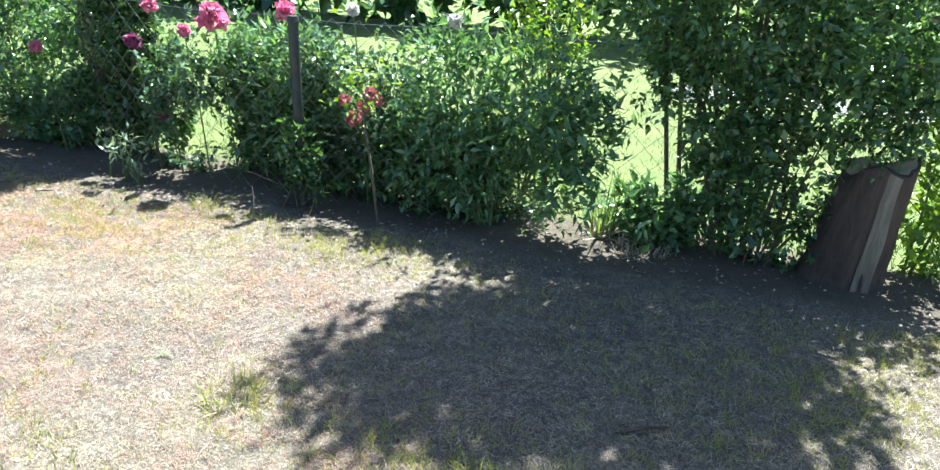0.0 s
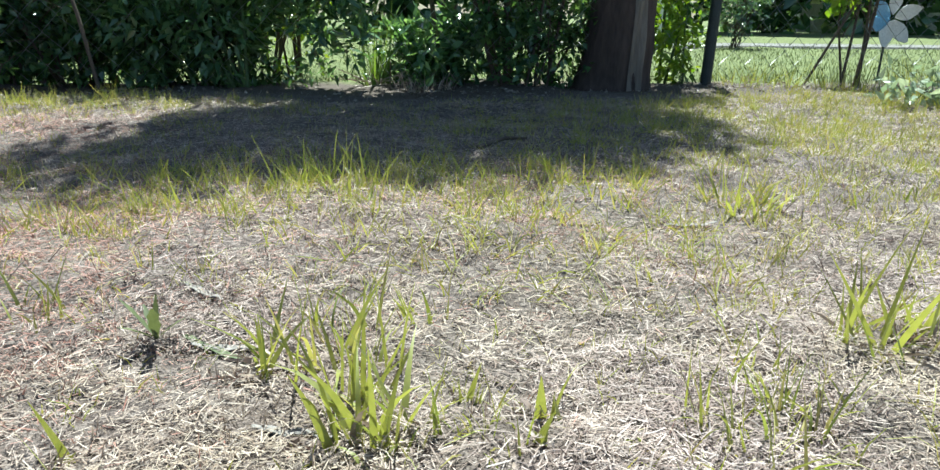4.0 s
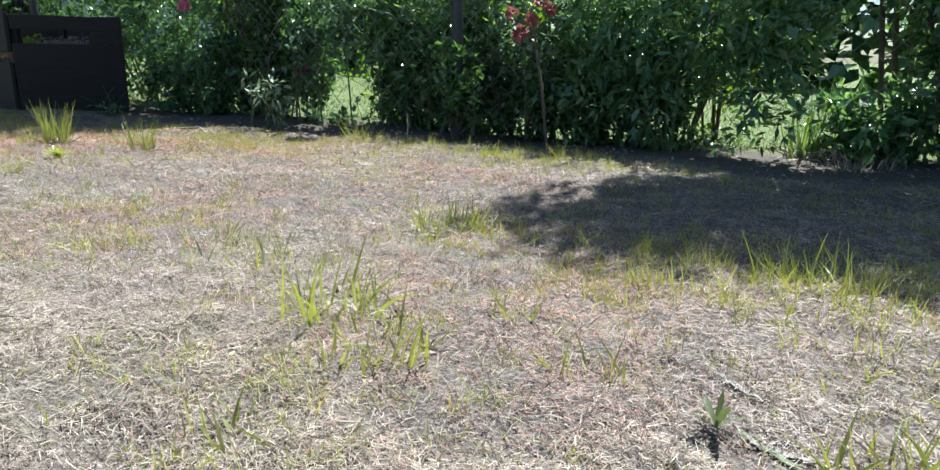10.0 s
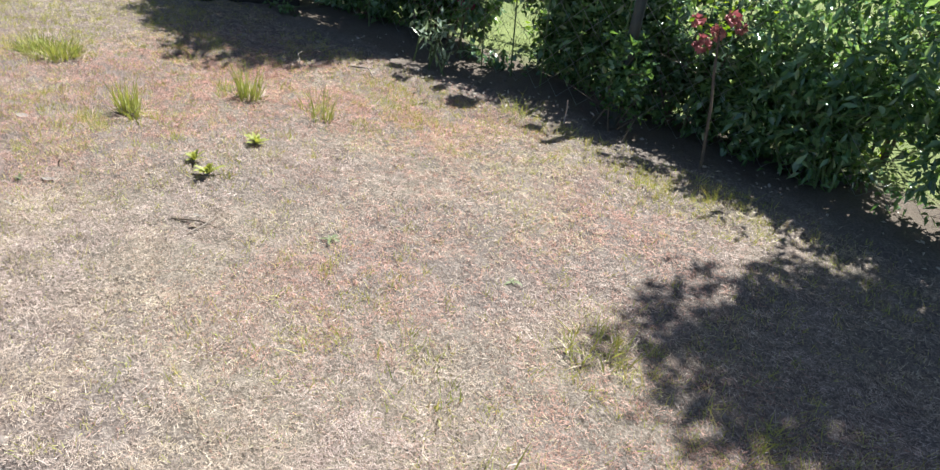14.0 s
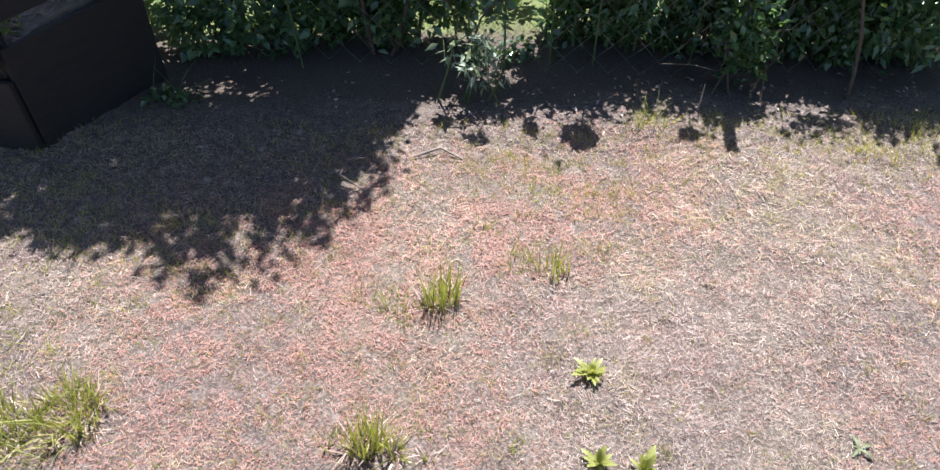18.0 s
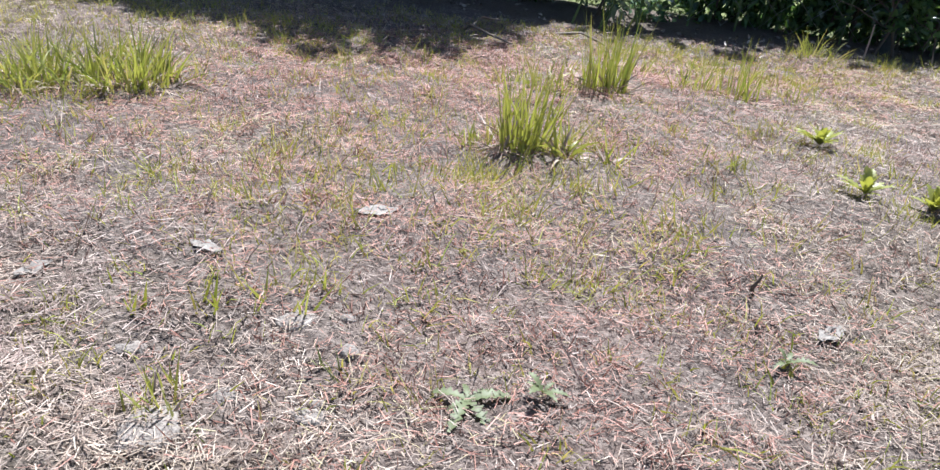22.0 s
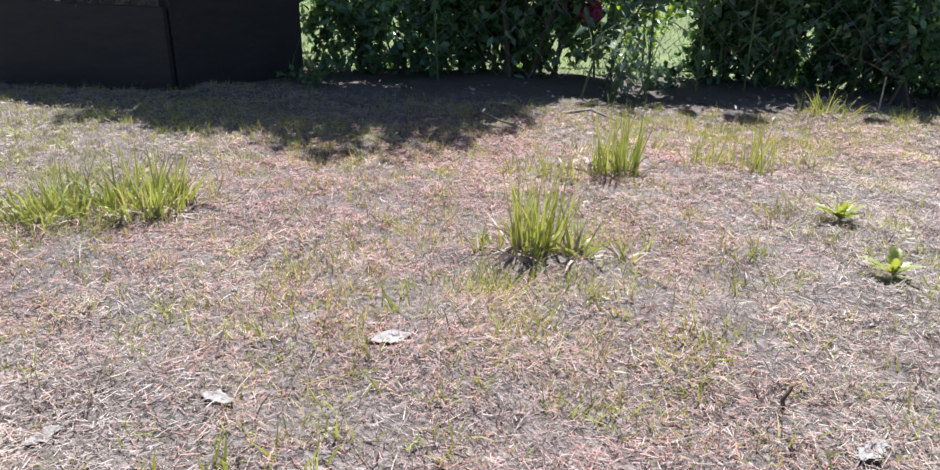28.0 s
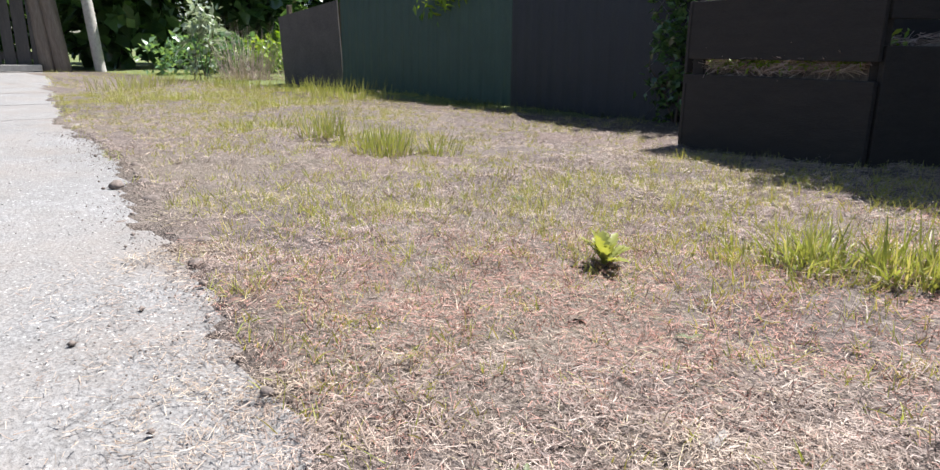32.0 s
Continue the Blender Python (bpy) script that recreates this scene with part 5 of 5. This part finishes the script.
    n = len(P)
    P[:, 2] = ground_z(P[:, 0], P[:, 1]) - 0.002
    V, F = strips(P, rng.normal(size=(n, 3)) * 0.6 + np.array([0, 0, 0.9]), 0.012 + 0.05 * rng.random(n) ** 2, rng.uniform(0.0009, 0.002, n), rng.uniform(0.0, 0.5, n), 3)
    tagged(fast("dry_stalks", V, F, M_STRAW), "dry stalks standing in the lawn", "straw", kind="stuff")
    # neighbour's lawn just behind the fence
    P = np.stack([rng.uniform(-9, 6, 30000), 0.4 + 5.0 * rng.random(30000) ** 1.5, np.zeros(30000)], 1)
    n = len(P)
    V, F = strips(P, rng.normal(size=(n, 3)) * 0.3 + np.array([0, 0, 1.0]), rng.uniform(0.02, 0.06, n), rng.uniform(0.003, 0.006, n), rng.uniform(0.05, 0.25, n), 2)
    tagged(fast("mown_grass", V, F, M_LAWN), "mown green grass of the neighbouring garden", "grass", kind="stuff")
    # crumbs of soil and grit along the path's edge
    n = 6000
    x = rng.uniform(-8.5, -1.2, n)
    y = path_edge(x) + 0.05 - rng.exponential(0.05, n) * (0.3 + 1.4 * field(x, x * 0, 0.35, 2))
    r = rng.uniform(0.0007, 0.0026, n) * (1 + 1.5 * (rng.random(n) < 0.02))
    o = np.array([(1, 0, 0), (0, 1, 0), (-1, 0, 0), (0, -1, 0), (0, 0, 0.8), (0, 0, -0.8)], float)
    V = (np.stack([x, y, lie_z(x, y) + 0.002], 1)[:, None] + o[None] * r[:, None, None] * rng.uniform(0.6, 1.3, (n, 6, 1))).reshape(-1, 3)
    t = np.array([(0, 1, 4), (1, 2, 4), (2, 3, 4), (3, 0, 4), (1, 0, 5), (2, 1, 5), (3, 2, 5), (0, 3, 5)])
    F = (np.arange(n)[:, None, None] * 6 + t[None]).reshape(-1, 3)
    tagged(fast("soil_crumbs", V, F, M_CRUMB), "crumbs of soil along the edge of the path", "soil", kind="stuff")
    n = 2200
    x = rng.uniform(-8.5, -1.0, n)
    y = path_edge(x) - 0.05 - 1.1 * rng.random(n)
    r = rng.uniform(0.0008, 0.003, n)
    V = (np.stack([x, y, np.full(n, -0.004)], 1)[:, None] + o[None] * r[:, None, None] * rng.uniform(0.6, 1.3, (n, 6, 1))).reshape(-1, 3)
    F = (np.arange(n)[:, None, None] * 6 + t[None]).reshape(-1, 3)
    tagged(fast("pale_grit", V, F, M_GRIT), "pale grit in the worn concrete surface", "grit", kind="stuff")


lawn_cover()


# ---- beyond the fence ----
def far_side():
    bm = bmesh.new()
    n = 60
    pts = [(-1.4 + 0.8 * k, 4.45 + 0.1 * math.sin(k * 0.4)) for k in range(n)]
    rows = [[bm.verts.new((x, y + w, 0.018 if 0 < w < 0.9 else -0.02)) for w in (0, 0.03, 0.87, 0.9)] for x, y in pts]
    for a, b in zip(rows, rows[1:]):
        for j in range(3):
            bm.faces.new((a[j], b[j], b[j + 1], a[j + 1]))
    p = part("garden_path", bm, M_GRAVEL)
    tagged(p, "pale gravel path across the neighbouring garden", "path", kind="structure")
    bush("potted_shrub", "small shrub with reddish stems beside the far path", "shrub", 2.26, 4.42, [(0, 0, 0.2, 0.14, 0.14, 0.16), (0.03, 0, 0.5, 0.34, 0.28, 0.16), (0.0, 0, 0.62, 0.26, 0.22, 0.12)], 1100, (0.06, 0.04), M_ROSE, 10, 81)
    for i, (x, y, s) in enumerate([(-19.5, -1.5, 0.9), (-19.8, 1.2, 0.9), (-19.2, 3.8, 0.95), (-24, 0.2, 1.1), (-23.5, 3.6, 1.2), (-21.5, 6.8, 1.2), (-20.8, 9.6, 1.2), (-12.0, 10.2, 1.1), (-9.8, 10.4, 1.2), (-7.0, 10, 1.1), (-4.3, 10.3, 1.15), (-1.6, 10, 1.1), (1.2, 10.4, 1.2), (4.0, 12, 1.1), (6.8, 12.5, 1.2), (9.6, 12, 1.1), (12.5, 10.5, 1.2)]):
        bush("hedge_tree", "dark broad-leaved tree at the end of the neighbouring garden", "tree", x, y,
             [(0, 0, 0.7, 1.7, 0.7, 0.75), (0, 0, 1.6 * s, 1.7, 0.9, 1.0), (-0.7, 0, 2.7 * s, 1.5, 1.0, 1.3 * s), (0.8, 0.2, 2.7 * s, 1.5, 1.0, 1.3 * s), (0, 0, 4.0 * s, 1.4, 1.1, 1.2 * s)],
             2700, (0.42, 0.27), M_SHRUB, 5, 400 + i, hollow=0.05, clump=4, group="trees at the end of the garden")


far_side()


# ---- garden at the far ends ----
def far_things():
    # dark shed behind the neighbour's lawn
    root = empty("garden_shed", 11.5, 15.5, 0, label="dark blue-grey garden shed beyond the neighbouring lawn", category="shed")
    bm = bmesh.new()
    box(bm, 0, 0, 0.35, 5.6, 2.6, 0.75, 0.02)
    part("plinth", bm, M_STONE, root, "grey stone plinth")
    for k in range(28):
        bm = bmesh.new()
        box(bm, -2.7 + 0.2 * k, -1.28, 1.6, 0.19, 0.03, 1.75, 0.006)
        part("board", bm, M_PANEL_BLUE, root)
    bm = bmesh.new()
    box(bm, 0, 0.01, 1.6, 5.55, 2.5, 1.74, 0.01)
    part("wall", bm, M_PANEL_BLUE, root)
    bm = bmesh.new()
    box(bm, 0, -0.1, 2.6, 6.1, 3.2, 0.14, 0.02, rx=4)
    part("roof", bm, M_SHED, root)
    # pale house further off
    root = empty("house", -23.8, 17.5, 0, 32, label="pale blue rendered house with a tiled roof", category="house")
    bm = bmesh.new()
    box(bm, 0, 0, 2.6, 10, 7, 5.2, 0.03)
    part("wall", bm, M_WALL, root)
    bm = bmesh.new()
    v = [bm.verts.new(p) for p in ((-5.4, -4, 5.1), (5.4, -4, 5.1), (5.4, 4, 5.1), (-5.4, 4, 5.1), (-5.4, 0, 8.2), (5.4, 0, 8.2))]
    for f in ((0, 1, 5, 4), (2, 3, 4, 5), (0, 4, 3), (1, 2, 5), (3, 2, 1, 0)):
        bm.faces.new([v[k] for k in f])
    part("roof", bm, M_ROOF, root)
    for x in (-3.2, 0, 3.2):
        for z in (1.5, 3.9):
            bm = bmesh.new()
            box(bm, x, -3.52, z, 1.2, 0.08, 1.3, 0.01)
            w = part("window", bm, M_WHITE, root)
            bm = bmesh.new()
            box(bm, x, -3.57, z, 1.04, 0.02, 1.14)
            part("pane", bm, M_PANEL_BLUE, w)
    # pole on the neighbour's lawn
    V, F = tubes([[(1.25, 4.0, -0.1), (1.26, 4.0, 1.1), (1.25, 4.0, 2.3)]], [[0.024, 0.024, 0.022]], 10)
    tagged(fast("washing_pole", V, F, M_WHITE, None, True), "thin pale washing pole on the neighbouring lawn", "pole")
    # garden gate and poles at the end of the path
    gate = empty("garden_gate", -18.1, -1.6, 0, 80, label="dark wooden garden gate with rounded gaps, closed", category="gate")
    for k in range(14):
        bm = bmesh.new()
        box(bm, -1.25 + 0.19 * k, 0, 1.1, 0.15 if k % 3 else 0.18, 0.025, 2.1, 0.008)
        part("board", bm, M_SHED, gate)
    for z in (0.25, 1.3, 1.95):
        bm = bmesh.new()
        box(bm, 0, 0.03, z, 2.5, 0.03, 0.12, 0.006)
        part("rail", bm, M_SHED, gate)
    bm = bmesh.new()
    box(bm, -0.2, -0.03, 0.75, 1.6, 0.03, 0.1, 0.006, ry=38)
    part("brace", bm, M_SHED, gate)
    bm = bmesh.new()
    box(bm, 0, -0.1, 0.06, 2.5, 0.16, 0.1, 0.01)
    part("sill", bm, M_STONE, gate, "pale stone sill")
    for i, (x, y, r, lean, top, mat, lab) in enumerate([(-17.9, -0.28, 0.12, 3, 2.8, M_WOOD, "round weathered wooden gate post"), (-17.8, -0.08, 0.12, 5, 2.8, M_WOOD, "leaning weathered wooden post"), (-17.6, 0.42, 0.085, 4, 3.0, M_STONE, "grey round pole in the grass")]):
        V, F = tubes([[(0, 0, -0.2), (0, 0, 0.8), (0, 0, top)]], [[r, r * 0.97, r * 0.92]], 14)
        ob = fast("post", V, F, mat, None, True)
        ob.matrix_basis = pose(x, y, 0, 0, -lean, 80)
        tagged(ob, lab, "post")
    # low green growth and a withered clump at the end of the lawn
    bush("leafy_shrub", "young leafy shrub at the end of the lawn", "shrub", -13.6, 0.55, [(0, 0, 0.4, 0.25, 0.25, 0.3), (0.0, 0.05, 0.75, 0.25, 0.2, 0.22)], 420, (0.11, 0.06), M_PALE, 5, 601)
    for i, (x, y, w) in enumerate([(-15.6, 1.2, 0.8), (-15.8, 2.2, 0.9), (-16.2, 3.3, 0.9), (-16.6, 4.5, 1.0), (-17.0, 5.8, 1.0)]):
        bush("ground_cover", "bright green low growth behind the lawn", "plant", x, y, [(0, 0, 0.25, 0.7, w, 0.3), (0.2, 0.3, 0.32, 0.5, 0.5, 0.28)], 1300, (0.11, 0.07), M_LIME if i % 2 else M_PEONY, 3, 610 + i, M_STEM, 0.2)
    tuft(-13.2, 0.95, 0.85, 0.3, 260, M_STRAW, 630, 0.5, 0.008, "withered straw-coloured tall grass clump", "dry_grass_clump", "")
    tuft(-12.8, 1.5, 0.6, 0.25, 160, M_STRAW, 631, 0.5, 0.008, "withered straw-coloured tall grass clump", "dry_grass_clump", "")
    for i, (x, y) in enumerate([(-12.3, -0.55), (-12.8, -0.1), (-12.2, 0.2), (-11.4, 0.1), (-11.9, -0.9), (-10.7, 0.4), (-10.0, 0.2), (-9.4, 0.1)]):
        tuft(x, y, 0.2, 0.3, 130, M_GRASS, 640 + i, 0.4, 0.008)
    # greenery hanging over the screen, and a dark shoot before it
    bush("hanging_vine", "green vine hanging over the top of the screen", "vine", -9.15, 0.74, [(0, 0, 0.86, 0.4, 0.1, 0.1), (0.3, 0, 0.9, 0.35, 0.1, 0.1), (-0.15, 0, 0.74, 0.16, 0.06, 0.1), (0.15, 0, 0.76, 0.1, 0.05, 0.08)], 600, (0.09, 0.028), M_LIME, 0, 650, M_STEM, 0.2)
    bush("dark_shoot", "dark leafy shoot growing before the screen", "plant", -6.85, 0.5, [(0, 0, 0.5, 0.12, 0.1, 0.25), (0.02, 0, 0.3, 0.1, 0.1, 0.2)], 130, (0.06, 0.045), M_ROSE, 4, 651, hollow=0.2)


far_things()


# ---- small things on the ground ----
def flat_leaf(x, y, rz, L, W, mat, label, lift=0.006, curl=0.2, seed=1):
    L, W = L * 0.75, W * 0.7
    rows = 9
    V, F = [], []
    rng = random.Random(seed)
    for i in range(rows):
        s = i / (rows - 1)
        w = W * 0.5 * math.sin(math.pi * (0.04 + 0.93 * s)) ** 0.8
        z = lift + curl * L * (s - 0.5) ** 2 + rng.uniform(-0.002, 0.002)
        w *= rng.uniform(0.6, 1.2)
        px = L * (s - 0.5)
        V += [(px, -w, z + w * 0.16), (px, -w * 0.4, z + 0.001), (px, 0, z - w * 0.1), (px, w * 0.4, z + 0.002), (px, w, z + w * 0.12)]
    for i in range(rows - 1):
        for j in range(4):
            a = i * 5 + j
            F.append((a, a + 1, a + 6, a + 5))
    n = len(V)
    V += [(a, b, c - 0.0008) for a, b, c in V]
    F += [tuple(reversed([q + n for q in f])) for f in F]
    ob = fast("fallen_leaf", V, F, mat, None, True)
    ob.matrix_basis = pose(x, y, float(ground_z(x, y)) - 0.002, 0, 0, rz)
    return tagged(ob, label, "leaf", "fallen leaves")


def stick(pts, r, mat, label, name="twig"):
    pts = [(x, y, float(ground_z(x, y)) + z) for x, y, z in pts]
    V, F = tubes([pts], [[r * (1 - 0.5 * i / (len(pts) - 1)) for i in range(len(pts))]], 6)
    tagged(fast(name, V, F, mat, None, True), label, "twig", "twigs on the ground")


def pebble(x, y, sx, sy, sz, mat, label, seed):
    bm = bmesh.new()
    bmesh.ops.create_icosphere(bm, subdivisions=2, radius=1.0)
    for v in bm.verts:
        k = 1 + 0.35 * noise.noise(v.co * 1.6 + Vector((seed, 0, 0))) + 0.12 * noise.noise(v.co * 5 + Vector((seed, 3, 0)))
        v.co = Vector((v.co.x * sx * k, v.co.y * sy * k, v.co.z * sz * k))
    for f in bm.faces:
        f.smooth = True
    ob = part("stone", bm, mat)
    ob.matrix_basis = pose(x, y, float(ground_z(x, y)) - sz * 0.1, 0, 0, seed * 40)
    tagged(ob, label, "stone", "stones in the lawn")


M_DEADLEAF = rough_mat("dead_leaf", (0.15, 0.138, 0.125), (0.34, 0.31, 0.285), 30, 160, 0.7)
M_DARKLEAF = rough_mat("dark_dead_leaf", (0.09, 0.065, 0.05), (0.2, 0.15, 0.12), 30, 160, 0.8)
for i, (x, y, rz, L, W, m, lab) in enumerate([
        (-4.616, -1.972, 20, 0.075, 0.05, M_DEADLEAF, "crumpled pale grey dead leaf"), (-4.08, -2.137, 40, 0.07, 0.035, M_DEADLEAF, "curled pale grey dead leaf"),
        (-5.128, -2.276, 100, 0.055, 0.02, M_DEADLEAF, "narrow pale dead leaf standing on edge"), (-4.933, -2.194, 60, 0.05, 0.032, M_DEADLEAF, "small curled pale leaf"),
        (-4.776, -2.135, -20, 0.06, 0.03, M_DEADLEAF, "pale dead leaf in the straw"), (-1.43, -2.45, -15, 0.1, 0.012, M_DEADLEAF, "long narrow bleached leaf blade"),
        (-1.52, -2.3, -10, 0.09, 0.014, M_DEADLEAF, "long narrow bleached leaf blade"), (-4.5, -2.46, 10, 0.07, 0.03, M_DEADLEAF, "pale dead leaf in the straw"),
        (-5.45, -2.1, 70, 0.05, 0.03, M_DARKLEAF, "brown withered leaf on the soil"), (-5.0, -2.42, 30, 0.05, 0.03, M_DARKLEAF, "brown withered leaf on the soil"),
        (-4.0, -2.3, 15, 0.09, 0.012, M_DEADLEAF, "long narrow bleached leaf blade"), (-0.9, -1.95, 5, 0.12, 0.012, M_DEADLEAF, "long narrow bleached leaf blade"),
        (-4.44, -1.95, 50, 0.025, 0.018, M_DEADLEAF, "tiny whitish leaf scrap on the straw"), (-1.531, -2.3, -40, 0.13, 0.018, M_DULL, "long flat green blade lying on the straw"), (-1.572, -2.18, -44, 0.11, 0.014, M_DEADLEAF, "long narrow bleached leaf blade"), (-3.52, -1.97, 70, 0.06, 0.025, M_DARKLEAF, "brown withered leaf on the soil"), (-3.56, -1.93, 20, 0.05, 0.02, M_DEADLEAF, "pale dead leaf in the straw")]):
    flat_leaf(x, y, rz, L, W, m, lab, seed=i, curl=0.12 if L < 0.08 else 0.05)
stick([(-4.147, -2.07, 0.0), (-4.15, -2.07, 0.012), (-4.144, -2.068, 0.022), (-4.141, -2.066, 0.028)], 0.0028, M_TWIG, "dark curled stalk standing in the straw")
stick([(-4.585, -0.58, 0.005), (-4.56, -0.62, 0.035), (-4.5, -0.66, 0.02), (-4.43, -0.72, 0.012)], 0.0055, M_WOOD, "pale bent stick at the edge of the bed")
stick([(-4.56, -0.62, 0.03), (-4.53, -0.56, 0.05), (-4.47, -0.54, 0.045)], 0.005, M_WOOD, "pale bent stick at the edge of the bed")
stick([(-4.3, -0.5, 0.006), (-4.2, -0.46, 0.025), (-4.12, -0.5, 0.006)], 0.006, M_WOOD, "pale curved stick at the edge of the bed")
stick([(-1.16, -1.29, 0.004), (-1.09, -1.265, 0.018), (-1.03, -1.23, 0.008)], 0.007, M_TWIG, "dark twig lying in the shade")
stick([(-3.148, -0.223, -0.01), (-3.147, -0.22, 0.06), (-3.15, -0.222, 0.12)], 0.004, M_STRAW, "pale upright dead stalk")
stick([(-3.6, -2.0, 0.004), (-3.52, -1.95, 0.012), (-3.46, -1.93, 0.004)], 0.004, M_TWIG, "dark twig on the dry lawn")
stick([(-3.5, -2.02, 0.004), (-3.49, -1.95, 0.014), (-3.51, -1.88, 0.004)], 0.003, M_WOOD, "pale twig on the dry lawn")
for i, (x, y, sx, sy, sz, m, lab) in enumerate([
        (-4.65, -2.235, 0.021, 0.0154, 0.0056, M_PEBBLE, "flat pale grey stone sunk in the soil"), (-4.715, -2.4, 0.028, 0.021, 0.0048, M_PEBBLE, "flat pale grey stone sunk in the soil"),
        (-4.59, -2.27, 0.012, 0.01, 0.008, M_PEBBLE, "small pale pebble in the straw"), (-4.6, -2.36, 0.01, 0.012, 0.007, M_PEBBLE, "small pale pebble in the straw"), (-4.78, -2.3, 0.016, 0.01, 0.006, M_PEBBLE, "small pale pebble in the straw"),
        (-4.706, -2.408, 0.02, 0.016, 0.006, M_PEBBLE, "pale dusty stone between the straws"), (-4.648, -2.237, 0.014, 0.0112, 0.006, M_PEBBLE, "pale dusty stone between the straws"), (-4.611, -2.358, 0.012, 0.0096, 0.006, M_PEBBLE, "pale dusty stone between the straws"), (-4.602, -2.218, 0.009, 0.0072, 0.006, M_PEBBLE, "pale dusty stone between the straws"), (-4.602, -2.343, 0.008, 0.0064, 0.006, M_PEBBLE, "pale dusty stone between the straws"), (-4.678, -2.35, 0.012, 0.0096, 0.006, M_PEBBLE, "pale dusty stone between the straws"),
        (-2.743, -2.62, 0.022, 0.018, 0.016, M_CRUMB, "dark clod of soil by the path"), (-2.66, -2.7, 0.03, 0.02, 0.018, M_CRUMB, "dark clod of soil by the path"), (-6.2, -2.36, 0.02, 0.02, 0.014, M_CRUMB, "dark clod of soil by the path"),
        (-6.7, -2.3, 0.024, 0.016, 0.014, M_CRUMB, "dark clod of soil by the path"), (-6.95, -2.24, 0.02, 0.02, 0.012, M_CRUMB, "dark clod of soil by the path"), (-5.02, -0.6, 0.02, 0.014, 0.01, M_PEBBLE, "pale stone in the shade"),
        (-4.86, -0.42, 0.018, 0.014, 0.01, M_PEBBLE, "pale stone in the shade"), (-4.74, -0.3, 0.022, 0.012, 0.01, M_PEBBLE, "pale stone in the shade")]):
    pebble(x, y, sx, sy, sz, m, lab, i + 1)


clods = random.Random(44)
for i in range(26):
    x = clods.uniform(-8.2, -5.5) if i < 18 else clods.uniform(-3.4, -1.6)
    q = 0.007 + 0.016 * clods.random() ** 2
    pebble(x, float(path_edge(x) + ragged(x)) + clods.uniform(-0.02, 0.08), q, q * clods.uniform(0.7, 1.1), q * 0.7, M_CRUMB, "dark clod of soil by the path", 40 + i)


# iris clump and grass in the gap of the bed
tuft(-1.45, 0.25, 0.42, 0.07, 46, M_RUSH, 700, 0.4, 0.014, "clump of long upright iris leaves at the fence", "iris_clump", "")
tuft(-1.25, 0.14, 0.13, 0.14, 90, M_STRAW, 701, 0.6, 0.006, "withered brown grass at the foot of the fence", "dry_grass_clump", "")
tuft(0.35, 0.22, 0.16, 0.2, 120, M_GRASS, 702, 0.5, 0.006, "grass growing along the foot of the fence")
tuft(0.8, 0.17, 0.18, 0.2, 120, M_GRASS, 703, 0.5, 0.006, "grass growing along the foot of the fence")
tuft(1.3, 0.22, 0.18, 0.25, 120, M_GRASS, 704, 0.5, 0.006, "grass growing along the foot of the fence")


def ornament():
    root = empty("garden_spinner", 1.1, 0.42, 0, label="blue and white glass garden spinner on a stick", category="ornament")
    V, F = tubes([[(0, 0.02, -0.05), (0, 0.02, 0.3), (0, 0.02, 0.55)]], [[0.006, 0.006, 0.005]], 8)
    fast("stick", V, F, M_POST, root, True)
    for k, (a, m) in enumerate([(200, M_BLUE), (150, M_BLUE), (255, M_WHITE), (305, M_WHITE), (20, M_WHITE), (90, M_WHITE)]):
        bm = bmesh.new()
        rows = []
        for i in range(7):
            s = i / 6
            w = 0.05 * math.sin(math.pi * (0.05 + 0.9 * s))
            z = 0.03 * s * s
            rows.append([bm.verts.new((0.02 + 0.17 * s, -w, z)), bm.verts.new((0.02 + 0.17 * s, w, z + 0.012)), bm.verts.new((0.02 + 0.17 * s, w, z + 0.016)), bm.verts.new((0.02 + 0.17 * s, -w, z + 0.004))])
        for p, q in zip(rows, rows[1:]):
            for j in range(4):
                bm.faces.new((p[j], q[j], q[(j + 1) % 4], p[(j + 1) % 4]))
        bm.faces.new(rows[0])
        bm.faces.new(list(reversed(rows[-1])))
        bmesh.ops.recalc_face_normals(bm, faces=bm.faces)
        ob = part("petal", bm, m, root)
        ob.matrix_basis = pose(0, 0, 0.32, 90, 0, 0) @ pose(0, 0, 0, 0, 0, a) @ Matrix.Scale(0.75, 4)


ornament()
